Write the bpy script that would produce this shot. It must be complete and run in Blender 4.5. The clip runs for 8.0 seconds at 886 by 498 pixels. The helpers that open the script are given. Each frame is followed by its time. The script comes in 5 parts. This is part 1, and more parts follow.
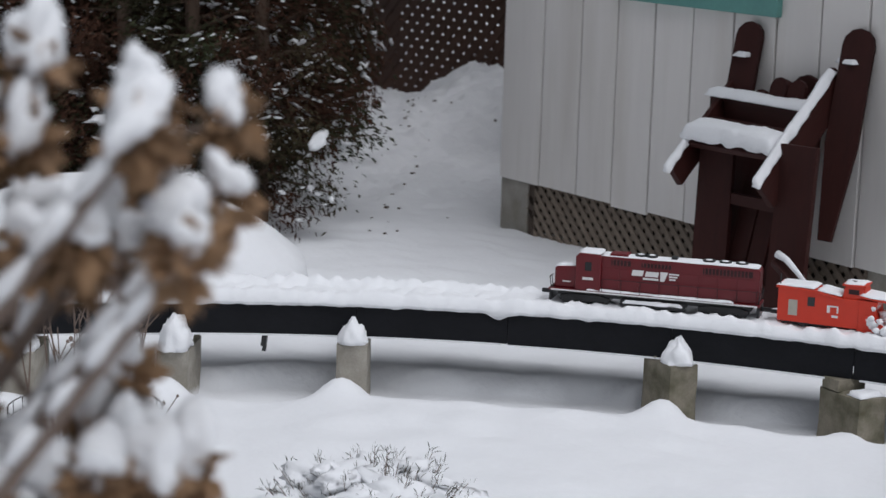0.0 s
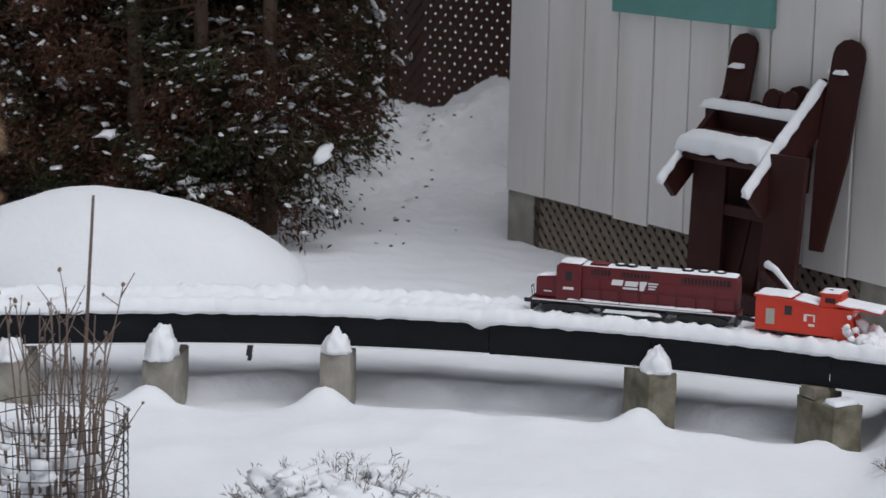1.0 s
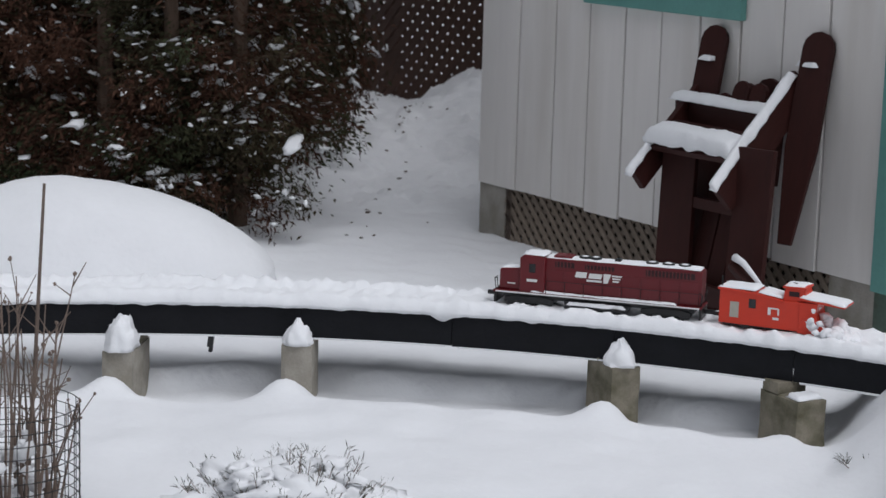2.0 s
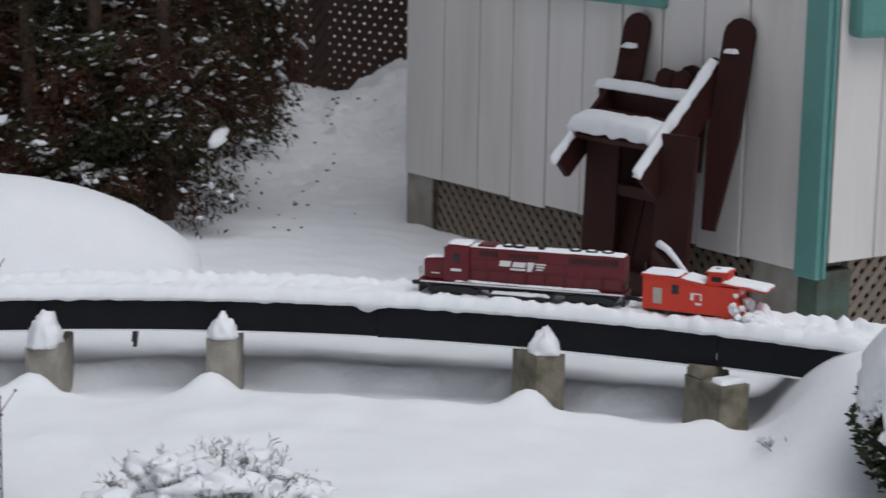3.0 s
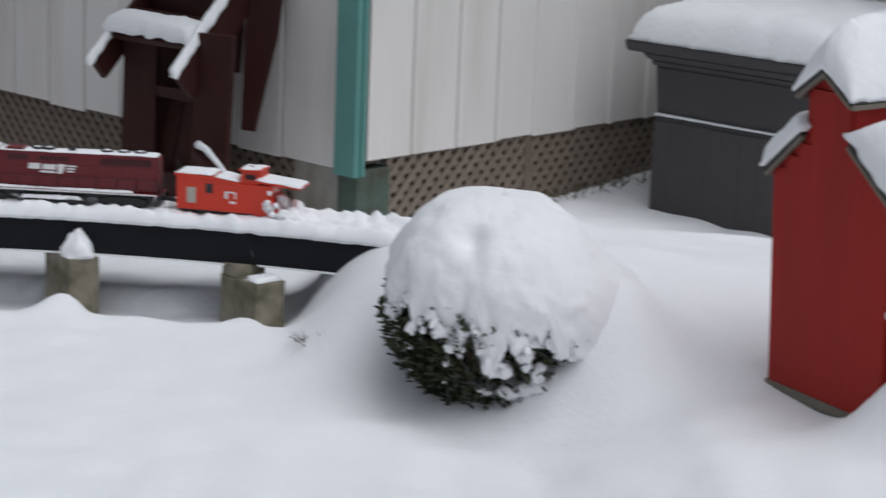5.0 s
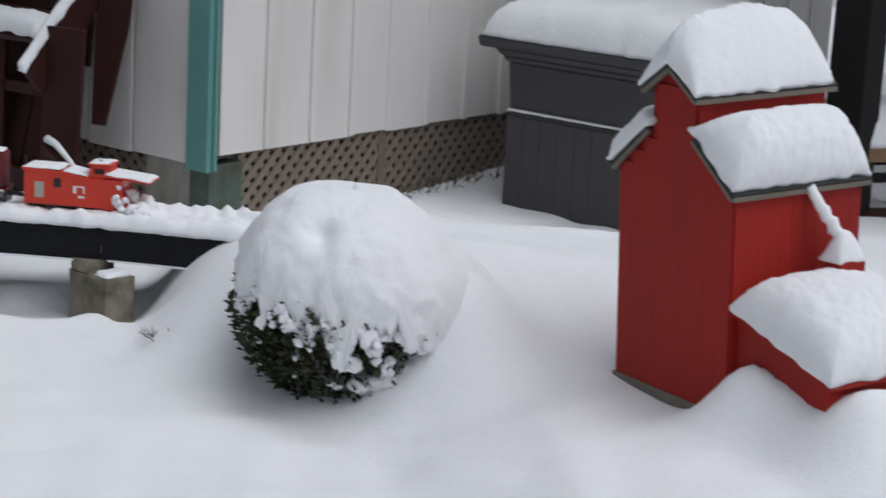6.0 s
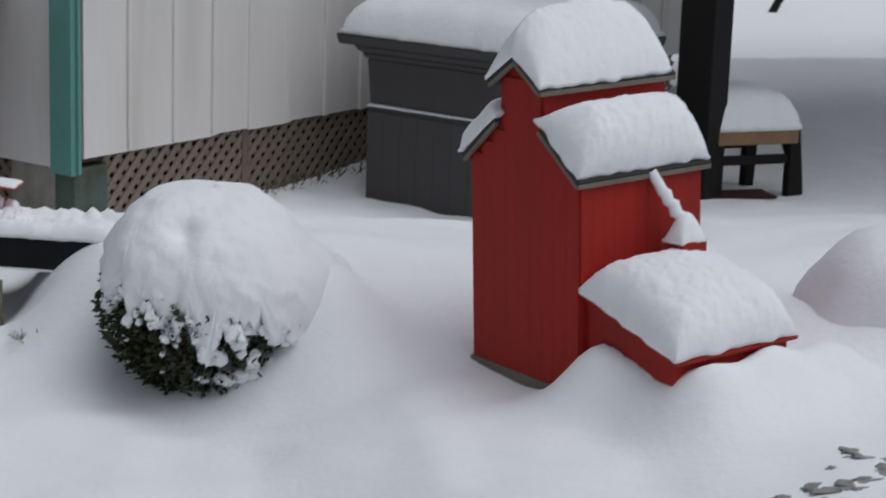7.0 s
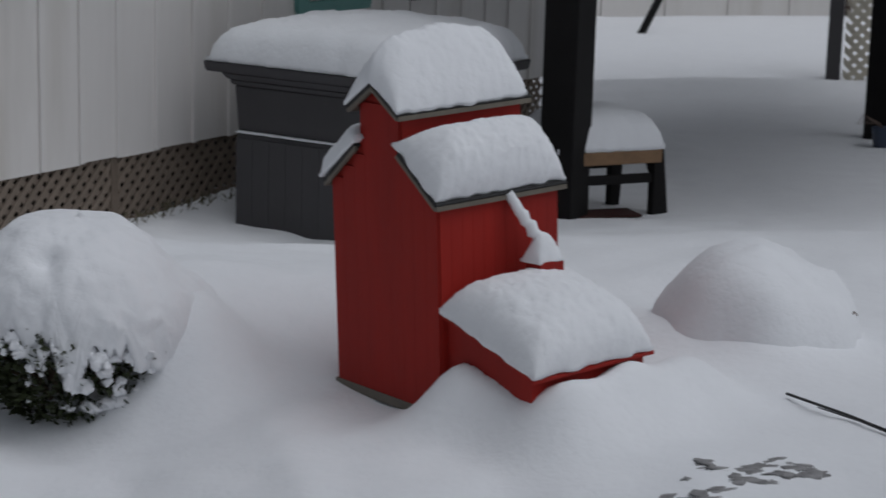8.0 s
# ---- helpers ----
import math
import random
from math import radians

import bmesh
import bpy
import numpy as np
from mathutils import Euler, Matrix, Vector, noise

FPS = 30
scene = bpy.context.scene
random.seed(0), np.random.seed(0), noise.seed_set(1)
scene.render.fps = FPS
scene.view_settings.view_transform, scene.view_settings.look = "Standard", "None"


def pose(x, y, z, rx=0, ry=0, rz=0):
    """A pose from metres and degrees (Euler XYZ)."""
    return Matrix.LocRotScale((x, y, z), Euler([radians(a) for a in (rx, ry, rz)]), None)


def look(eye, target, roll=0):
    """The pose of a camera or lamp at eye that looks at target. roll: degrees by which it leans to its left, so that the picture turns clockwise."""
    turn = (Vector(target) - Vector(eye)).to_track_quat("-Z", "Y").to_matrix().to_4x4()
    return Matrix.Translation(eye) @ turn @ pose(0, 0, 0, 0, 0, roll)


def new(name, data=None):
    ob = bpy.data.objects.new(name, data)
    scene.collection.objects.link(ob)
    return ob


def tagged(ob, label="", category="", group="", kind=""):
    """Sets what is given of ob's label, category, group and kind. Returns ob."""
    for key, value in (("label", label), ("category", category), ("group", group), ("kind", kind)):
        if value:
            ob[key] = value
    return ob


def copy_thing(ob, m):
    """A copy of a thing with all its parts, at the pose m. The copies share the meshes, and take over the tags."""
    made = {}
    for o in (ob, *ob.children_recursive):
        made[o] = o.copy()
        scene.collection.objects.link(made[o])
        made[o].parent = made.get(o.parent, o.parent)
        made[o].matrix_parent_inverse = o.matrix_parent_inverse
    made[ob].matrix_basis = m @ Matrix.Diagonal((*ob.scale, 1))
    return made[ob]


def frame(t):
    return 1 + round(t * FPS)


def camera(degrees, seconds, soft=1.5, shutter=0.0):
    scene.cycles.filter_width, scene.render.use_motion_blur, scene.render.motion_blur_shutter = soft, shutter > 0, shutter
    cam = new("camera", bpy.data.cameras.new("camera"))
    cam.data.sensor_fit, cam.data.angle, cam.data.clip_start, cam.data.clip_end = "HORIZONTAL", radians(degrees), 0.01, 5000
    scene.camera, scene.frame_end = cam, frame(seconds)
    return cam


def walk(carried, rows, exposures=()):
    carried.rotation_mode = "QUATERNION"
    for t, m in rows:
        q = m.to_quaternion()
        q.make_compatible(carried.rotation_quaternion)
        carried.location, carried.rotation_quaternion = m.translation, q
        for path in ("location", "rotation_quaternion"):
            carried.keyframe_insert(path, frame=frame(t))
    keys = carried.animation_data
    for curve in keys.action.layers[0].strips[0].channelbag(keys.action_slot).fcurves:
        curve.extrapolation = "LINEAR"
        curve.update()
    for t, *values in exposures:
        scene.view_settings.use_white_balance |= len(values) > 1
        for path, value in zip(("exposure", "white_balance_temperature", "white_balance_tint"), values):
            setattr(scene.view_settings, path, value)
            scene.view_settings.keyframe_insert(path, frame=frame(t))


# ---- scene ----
cam = camera(24.8, 8.0, 1.45, 0.5)
# the lens focuses on the railway; near twigs go soft
cam.data.dof.use_dof, cam.data.dof.focus_distance, cam.data.dof.aperture_fstop = True, 6.3, 7.0
PATH = [
    (0, (-5.811, -5.17, 1.88), (-4.707, -3.548, 1.494), 1.7),
    (0.5, (-5.712, -5.35, 1.877), (-4.658, -3.693, 1.497), 2.0),
    (1, (-5.624, -5.38, 1.878), (-4.57, -3.722, 1.507), 1.2),
    (1.2, (-5.587, -5.372, 1.861), (-4.53, -3.715, 1.49), 1.5),
    (2.5, (-5.51, -5.392, 1.861), (-4.434, -3.75, 1.479), 1.3),
    (3, (-5.485, -5.408, 1.859), (-4.37, -3.792, 1.475), 1.0),
    (3.5, (-5.443, -5.433, 1.843), (-4.264, -3.866, 1.451), 0.8),
    (4, (-5.405, -5.435, 1.829), (-4.149, -3.936, 1.412), 1.2),
    (4.5, (-5.379, -5.438, 1.804), (-4.054, -4.005, 1.366), 1.7),
    (5, (-5.348, -5.458, 1.807), (-3.925, -4.129, 1.35), 2.3),
    (5.2, (-5.324, -5.443, 1.811), (-3.878, -4.141, 1.347), 2.7),
    (6.3, (-5.337, -5.548, 1.796), (-3.8, -4.36, 1.321), 2.7),
    (6.5, (-5.374, -5.601, 1.815), (-3.823, -4.441, 1.318), 2.3),
    (7, (-5.435, -5.634, 1.837), (-3.848, -4.505, 1.383), 2.0),
    (7.5, (-5.46, -5.687, 1.853), (-3.839, -4.596, 1.425), 1.8),
    (8, (-5.463, -5.729, 1.855), (-3.808, -4.691, 1.427), 1.6),
]
walk(cam, [(t, look(eye, target, roll)) for t, eye, target, roll in PATH],
     [(0, -0.08, 6050, 11), (3.5, -0.13, 6050, 11), (4.5, -0.08, 6050, 10), (6.5, -0.2, 6000, 10), (7, -0.36, 6000, 10), (7.5, -0.66, 6000, 10), (8, -0.86, 5950, 10)])

# ---- light ----
world = bpy.data.worlds.new("overcast_sky")
scene.world = world
world.use_nodes = True
wn = world.node_tree.nodes
sky = wn.new("ShaderNodeTexSky")
sky.sky_type, sky.sun_disc = "NISHITA", False
sky.sun_elevation, sky.sun_rotation = radians(65), radians(170)
sky.dust_density, sky.air_density, sky.ozone_density = 6.0, 1.6, 1.0
grey = wn.new("ShaderNodeHueSaturation")
grey.inputs["Saturation"].default_value = 0.22
world.node_tree.links.new(sky.outputs[0], grey.inputs["Color"])
world.node_tree.links.new(grey.outputs[0], wn["Background"].inputs["Color"])
wn["Background"].inputs["Strength"].default_value = 0.058
sun_lamp = bpy.data.lights.new("sun", "SUN")
sun_lamp.energy, sun_lamp.angle, sun_lamp.color = 1.3, radians(70), (1.0, 0.98, 0.96)
sun = new("sun", sun_lamp)
sun.rotation_euler = (radians(25), 0, radians(10))

S2 = math.sqrt(0.5)


def xy(a, b):
    """Plan coordinates: a runs along the railway, b away from it to the house."""
    return (a + b) * S2, (b - a) * S2


def at_ab(a, b, z, turn=0.0):
    """A pose whose x runs along a, turned by degrees."""
    x, y = xy(a, b)
    return pose(x, y, z, 0, 0, -45 + turn)


# ---- materials ----
def material(name, color, rough=0.6, metal=0.0, vary=0.15, scale=8.0, bump=0.1, fine=60.0, spec=0.5, island=0.0, stretch=(1, 1, 1),
             second=None, mix_scale=3.0, mix_at=0.55, mix_soft=0.15):
    m = bpy.data.materials.new(name)
    m.use_nodes = True
    nt = m.node_tree
    n, l = nt.nodes, nt.links
    bsdf = n["Principled BSDF"]
    bsdf.inputs["Roughness"].default_value = rough
    bsdf.inputs["Metallic"].default_value = metal
    bsdf.inputs["Specular IOR Level"].default_value = spec
    tc = n.new("ShaderNodeTexCoord")
    mp = n.new("ShaderNodeMapping")
    mp.inputs["Scale"].default_value = stretch
    l.new(tc.outputs["Object"], mp.inputs["Vector"])
    n1 = n.new("ShaderNodeTexNoise")
    n1.inputs["Scale"].default_value, n1.inputs["Detail"].default_value = scale, 5
    n2 = n.new("ShaderNodeTexNoise")
    n2.inputs["Scale"].default_value, n2.inputs["Detail"].default_value = fine, 4
    for t in (n1, n2):
        l.new(mp.outputs["Vector"], t.inputs["Vector"])
    ramp = n.new("ShaderNodeMapRange")
    ramp.inputs["To Min"].default_value, ramp.inputs["To Max"].default_value = 1 - vary, 1 + vary
    ramp.inputs["From Min"].default_value, ramp.inputs["From Max"].default_value = 0.25, 0.75
    add = n.new("ShaderNodeMath")
    add.operation = "MULTIPLY_ADD"
    add.inputs[1].default_value = 0.6
    half = n.new("ShaderNodeMath")
    half.operation = "MULTIPLY"
    half.inputs[1].default_value = 0.4
    l.new(n2.outputs["Fac"], half.inputs[0])
    l.new(n1.outputs["Fac"], add.inputs[0])
    l.new(half.outputs[0], add.inputs[2])
    l.new(add.outputs[0], ramp.inputs["Value"])
    base = n.new("ShaderNodeRGB")
    base.outputs[0].default_value = (*color, 1)
    col = base.outputs[0]
    if second:
        n3 = n.new("ShaderNodeTexNoise")
        n3.inputs["Scale"].default_value, n3.inputs["Detail"].default_value = mix_scale, 6
        l.new(mp.outputs["Vector"], n3.inputs["Vector"])
        r3 = n.new("ShaderNodeMapRange")
        r3.inputs["From Min"].default_value, r3.inputs["From Max"].default_value = mix_at - mix_soft, mix_at + mix_soft
        l.new(n3.outputs["Fac"], r3.inputs["Value"])
        mx = n.new("ShaderNodeMix")
        mx.data_type = "RGBA"
        mx.inputs[7].default_value = (*second, 1)
        l.new(r3.outputs[0], mx.inputs[0])
        l.new(col, mx.inputs[6])
        col = mx.outputs[2]
    fac = ramp.outputs[0]
    if island:
        oi = n.new("ShaderNodeObjectInfo")
        ge = n.new("ShaderNodeNewGeometry")
        sm = n.new("ShaderNodeMath")
        sm.operation = "ADD"
        l.new(oi.outputs["Random"], sm.inputs[0])
        l.new(ge.outputs["Random Per Island"], sm.inputs[1])
        rg = n.new("ShaderNodeMapRange")
        rg.inputs["From Max"].default_value = 2.0
        rg.inputs["To Min"].default_value, rg.inputs["To Max"].default_value = 1 - island, 1 + island
        l.new(sm.outputs[0], rg.inputs["Value"])
        mu = n.new("ShaderNodeMath")
        mu.operation = "MULTIPLY"
        l.new(fac, mu.inputs[0])
        l.new(rg.outputs[0], mu.inputs[1])
        fac = mu.outputs[0]
    sc = n.new("ShaderNodeVectorMath")
    sc.operation = "SCALE"
    l.new(col, sc.inputs[0])
    l.new(fac, sc.inputs["Scale"])
    l.new(sc.outputs[0], bsdf.inputs["Base Color"])
    if bump:
        bp = n.new("ShaderNodeBump")
        bp.inputs["Strength"].default_value, bp.inputs["Distance"].default_value = bump, 0.01
        l.new(add.outputs[0], bp.inputs["Height"])
        l.new(bp.outputs[0], bsdf.inputs["Normal"])
    return m


M = {}
M["snow"] = material("snow", (0.86, 0.87, 0.89), 0.75, vary=0.025, scale=7, bump=0.85, fine=38, spec=0.25)
M["white_wall"] = material("white_painted_board", (0.73, 0.705, 0.68), 0.6, vary=0.05, scale=2.5, bump=0.15, fine=30, island=0.06, stretch=(1, 1, 0.12),
                           second=(0.60, 0.57, 0.53), mix_scale=5, mix_at=0.66)
M["teal"] = material("teal_paint", (0.12, 0.30, 0.27), 0.5, vary=0.12, scale=6, bump=0.1)
M["lattice"] = material("weathered_lattice", (0.235, 0.19, 0.15), 0.8, vary=0.25, scale=9, bump=0.3, island=0.15, second=(0.13, 0.10, 0.075), mix_scale=2.2)
M["cream_lattice"] = material("cream_lattice", (0.55, 0.51, 0.42), 0.7, vary=0.1, scale=6, bump=0.1)
M["brown_lattice"] = material("brown_lattice", (0.075, 0.035, 0.022), 0.7, vary=0.2, scale=6, bump=0.2, island=0.15)
M["concrete"] = material("concrete", (0.33, 0.31, 0.28), 0.85, vary=0.2, scale=7, bump=0.5, fine=90, second=(0.22, 0.205, 0.17), mix_scale=6)
M["mossy"] = material("mossy_concrete_block", (0.24, 0.215, 0.165), 0.9, vary=0.25, scale=14, bump=0.5, fine=120, second=(0.085, 0.08, 0.045), mix_scale=11, mix_at=0.55)
# near-black colour that stands in for the shade behind the skirting laths
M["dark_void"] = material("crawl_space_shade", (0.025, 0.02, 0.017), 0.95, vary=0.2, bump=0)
M["redwood"] = material("dark_red_stained_wood", (0.038, 0.0085, 0.0065), 0.62, spec=0.25, vary=0.3, scale=7, bump=0.25, island=0.2, stretch=(1, 1, 0.2), second=(0.024, 0.007, 0.006), mix_scale=6)
M["black_beam"] = material("black_painted_timber", (0.009, 0.0095, 0.012), 0.7, spec=0.2, vary=0.3, scale=12, bump=0.3, fine=80, stretch=(0.3, 1, 1))
M["black_metal"] = material("black_plastic", (0.012, 0.012, 0.013), 0.4, vary=0.15, bump=0.05)
M["loco_red"] = material("locomotive_red", (0.118, 0.004, 0.008), 0.38, vary=0.08, scale=20, bump=0.03)
M["plow_red"] = material("plow_orange_red", (0.60, 0.036, 0.010), 0.4, vary=0.06, scale=20, bump=0.03)
M["white_mark"] = material("white_lettering", (0.75, 0.75, 0.74), 0.5, vary=0.05, bump=0)
M["grille"] = material("dark_red_grille", (0.022, 0.003, 0.004), 0.6, vary=0.2, bump=0)
M["glass_dull"] = material("dull_window", (0.42, 0.40, 0.34), 0.25, vary=0.1, bump=0)
M["dark_glass"] = material("dark_window", (0.02, 0.02, 0.022), 0.12, vary=0.1, bump=0)
M["barn_red"] = material("barn_red_paint", (0.34, 0.017, 0.010), 0.65, spec=0.25, vary=0.12, scale=5, bump=0.12, fine=50, stretch=(1, 1, 0.15), second=(0.26, 0.016, 0.011), mix_scale=4)
M["eave"] = material("grey_fascia", (0.16, 0.14, 0.11), 0.6, vary=0.2, bump=0.1)
M["shingle"] = material("black_shingle", (0.03, 0.03, 0.03), 0.8, vary=0.3, bump=0.3)
M["grey_bin"] = material("grey_resin", (0.070, 0.067, 0.070), 0.65, spec=0.25, vary=0.08, scale=5, bump=0.15, fine=70, stretch=(1, 1, 0.25))
M["dark_post"] = material("dark_brown_post", (0.010, 0.009, 0.009), 0.7, spec=0.2, vary=0.2, bump=0.15)
M["bark"] = material("brown_bark", (0.10, 0.065, 0.045), 0.9, vary=0.3, scale=15, bump=0.6, stretch=(1, 1, 0.3))
M["twig"] = material("grey_brown_stalk", (0.17, 0.125, 0.10), 0.8, vary=0.25, scale=20, bump=0.3, island=0.25)
M["cedar"] = material("winter_cedar_foliage", (0.048, 0.036, 0.022), 0.9, spec=0.1, vary=0.3, scale=4, bump=0, island=0.5, second=(0.033, 0.045, 0.022), mix_scale=1.6, mix_at=0.5)
M["cedar_brown"] = material("bare_cedar_twigs", (0.078, 0.039, 0.026), 0.9, spec=0.1, vary=0.3, scale=4, bump=0, island=0.5)
M["boxwood"] = material("boxwood_leaf", (0.036, 0.045, 0.018), 0.6, spec=0.25, vary=0.3, scale=6, bump=0, island=0.5)
M["needle"] = material("grey_green_needles", (0.075, 0.075, 0.055), 0.7, vary=0.3, scale=8, bump=0, island=0.4)
M["dead_leaf"] = material("dried_brown_leaf", (0.21, 0.125, 0.065), 0.75, vary=0.3, scale=30, bump=0.3, island=0.4)
M["wire"] = material("dark_wire", (0.03, 0.03, 0.03), 0.4, metal=0.6, vary=0.1, bump=0)
M["stone"] = material("wet_dark_stone", (0.24, 0.235, 0.235), 0.6, vary=0.4, scale=40, bump=0.6)
M["tan_wood"] = material("tan_wooden_seat", (0.22, 0.13, 0.065), 0.6, vary=0.25, scale=12, bump=0.2)
M["weed"] = material("dry_grass", (0.10, 0.09, 0.05), 0.8, vary=0.3, bump=0, island=0.4)


# ---- mesh helpers ----
def smooth(me):
    me.polygons.foreach_set("use_smooth", [True] * len(me.polygons))


def mesh_of(name, bm, mat, soft=False):
    bmesh.ops.recalc_face_normals(bm, faces=bm.faces)
    me = bpy.data.meshes.new(name)
    bm.to_mesh(me)
    bm.free()
    me.materials.append(M[mat] if isinstance(mat, str) else mat)
    if soft:
        smooth(me)
    return me


def part(name, bm, mat, parent=None, label="", m=None, soft=False):
    ob = new(name, mesh_of(name, bm, mat, soft))
    if parent:
        ob.parent = parent
    if m is not None:
        ob.matrix_basis = m
    if label:
        tagged(ob, label)
    return ob


def thing(name, m, label, category, group="", kind=""):
    e = new(name)
    e.empty_display_size = 0.05
    e.matrix_basis = m
    return tagged(e, label, category, group, kind)


def raw(name, verts, faces, mat, parent=None, label="", soft=False):
    me = bpy.data.meshes.new(name)
    me.from_pydata(verts, [], faces)
    me.materials.append(M[mat])
    if soft:
        smooth(me)
    me.update()
    ob = new(name, me)
    if parent:
        ob.parent = parent
    if label:
        tagged(ob, label)
    return ob


def box(bm, cx, cy, cz, sx, sy, sz, bevel=0.0, m=None):
    r = bmesh.ops.create_cube(bm, size=1.0, matrix=(m or Matrix()) @ Matrix.Translation((cx, cy, cz)) @ Matrix.Diagonal((sx, sy, sz, 1)))
    if bevel:
        edges = list({e for v in r["verts"] for e in v.link_edges})
        bmesh.ops.bevel(bm, geom=edges, offset=bevel, segments=2, affect="EDGES", profile=0.6)
    return bm


def B(cx, cy, cz, sx, sy, sz, bevel=0.0, m=None):
    return box(bmesh.new(), cx, cy, cz, sx, sy, sz, bevel, m)


def prism(pts, depth, axis="y", off=0.0, bevel=0.0, bm=None):
    """A polygon drawn in two axes and pulled along the third, centred on off."""
    bm = bm or bmesh.new()
    place = {"y": lambda p, d: (p[0], d, p[1]), "x": lambda p, d: (d, p[0], p[1]), "z": lambda p, d: (p[0], p[1], d)}[axis]
    lo = [bm.verts.new(place(p, off - depth / 2)) for p in pts]
    hi = [bm.verts.new(place(p, off + depth / 2)) for p in pts]
    fs = [bm.faces.new(lo), bm.faces.new(list(reversed(hi)))]
    k = len(pts)
    for i in range(k):
        fs.append(bm.faces.new((lo[i], hi[i], hi[(i + 1) % k], lo[(i + 1) % k])))
    if bevel:
        bmesh.ops.bevel(bm, geom=list({e for f in fs for e in f.edges}), offset=bevel, segments=2, affect="EDGES", profile=0.6)
    return bm


def tube(bm, pts, r0, r1=None, sides=6):
    """A tapered round rod through points."""
    r1 = r0 if r1 is None else r1
    pts = [Vector(p) for p in pts]
    rings = []
    for i, p in enumerate(pts):
        d = (pts[min(i + 1, len(pts) - 1)] - pts[max(i - 1, 0)]).normalized()
        side = d.cross(Vector((0.31, 0.87, 0.37))).normalized()
        up = d.cross(side)
        r = r0 + (r1 - r0) * i / (len(pts) - 1)
        rings.append([bm.verts.new(p + r * (math.cos(k * math.tau / sides) * side + math.sin(k * math.tau / sides) * up)) for k in range(sides)])
    for a, b in zip(rings, rings[1:]):
        for k in range(sides):
            bm.faces.new((a[k], a[(k + 1) % sides], b[(k + 1) % sides], b[k]))
    bm.faces.new(list(reversed(rings[0])))
    bm.faces.new(rings[-1])
    return bm


def cyl(bm, m, r, h, sides=20, r2=None):
    bmesh.ops.create_cone(bm, cap_ends=True, segments=sides, radius1=r, radius2=r if r2 is None else r2, depth=h, matrix=m)
    return bm


def blob(bm, p, r, rng, squash=0.7, sub=1, rough=0.25, stretch=None):
    m = Matrix.Translation(p)
    if stretch is not None:
        m = m @ stretch
    r_ = bmesh.ops.create_icosphere(bm, subdivisions=sub, radius=r, matrix=Matrix())
    o = Vector((rng.uniform(-9, 9), rng.uniform(-9, 9), rng.uniform(-9, 9)))
    for v in r_["verts"]:
        k = 1 + rough * (2 * noise.noise(v.co / r * 0.9 + o) + 1.1 * noise.noise(v.co / r * 2.7 + o))
        v.co = m @ Vector((v.co.x * k, v.co.y * k, v.co.z * k * squash))
    return bm


def snowpad(lx, ly, th, seed=0, edge=0.05, bumpy=0.012, step=0.02, droop=0.0, crown=0.0):
    """A pad of settled snow, lx by ly, flat below, with rounded ragged rims. It lies on z = 0, centred."""
    nx, ny = max(6, int(lx / step)), max(4, int(ly / step))
    o = Vector((seed * 3.7, seed * 1.9, seed * 0.7))
    vs, fs = [], []
    for layer in (1, 0):
        for j in range(ny + 1):
            for i in range(nx + 1):
                u, v = i / nx * 2 - 1, j / ny * 2 - 1
                x, y = u * lx / 2, v * ly / 2
                d = min(lx / 2 - abs(x), ly / 2 - abs(y))
                d2 = max(0.0, min(1.0, d / edge))
                rim = noise.noise(Vector((x * 22, y * 22, 0)) + o)
                if d < 1e-6:
                    x *= 1 + rim * 0.010 / (lx / 2)
                    y *= 1 + rim * 0.010 / (ly / 2)
                if layer:
                    ex, ey = (min(1.0, max(0.0, h) / edge) for h in (lx / 2 - abs(u * lx / 2), ly / 2 - abs(v * ly / 2)))
                    prof = math.sqrt((1 - (1 - ex) ** 2) * (1 - (1 - ey) ** 2)) * 0.86 + 0.14
                    z = th * prof + crown * max(0, 1 - u * u) * max(0, 1 - v * v)
                    z += bumpy * (0.75 * noise.noise(Vector((x * 7, y * 7, 1)) + o) + 0.22 * noise.noise(Vector((x * 30, y * 30, 2)) + o) + 0.28 * noise.noise(Vector((x * 70, y * 70, 5)) + o) + 0.2 * noise.noise(Vector((x * 130, y * 130, 8)) + o)) * min(1, prof * 1.2)
                else:
                    z = 0.0 - (droop * (1 + rim) if d < edge * 0.4 else 0)
                vs.append((x, y, z))
    k = (nx + 1) * (ny + 1)
    idx = lambda i, j, s: s * k + j * (nx + 1) + i
    for j in range(ny):
        for i in range(nx):
            fs.append((idx(i, j, 0), idx(i + 1, j, 0), idx(i + 1, j + 1, 0), idx(i, j + 1, 0)))
            fs.append((idx(i, j + 1, 1), idx(i + 1, j + 1, 1), idx(i + 1, j, 1), idx(i, j, 1)))
    for i in range(nx):
        fs.append((idx(i, 0, 0), idx(i, 0, 1), idx(i + 1, 0, 1), idx(i + 1, 0, 0)))
        fs.append((idx(i + 1, ny, 0), idx(i + 1, ny, 1), idx(i, ny, 1), idx(i, ny, 0)))
    for j in range(ny):
        fs.append((idx(0, j + 1, 0), idx(0, j + 1, 1), idx(0, j, 1), idx(0, j, 0)))
        fs.append((idx(nx, j, 0), idx(nx, j, 1), idx(nx, j + 1, 1), idx(nx, j + 1, 0)))
    return vs, fs


def lay_on(ob, on, m, label=""):
    """Makes ob, posed by m in the world, a part of the thing on."""
    ob.parent = on
    ob.matrix_basis = on.matrix_basis.inverted() @ m
    return tagged(ob, label)


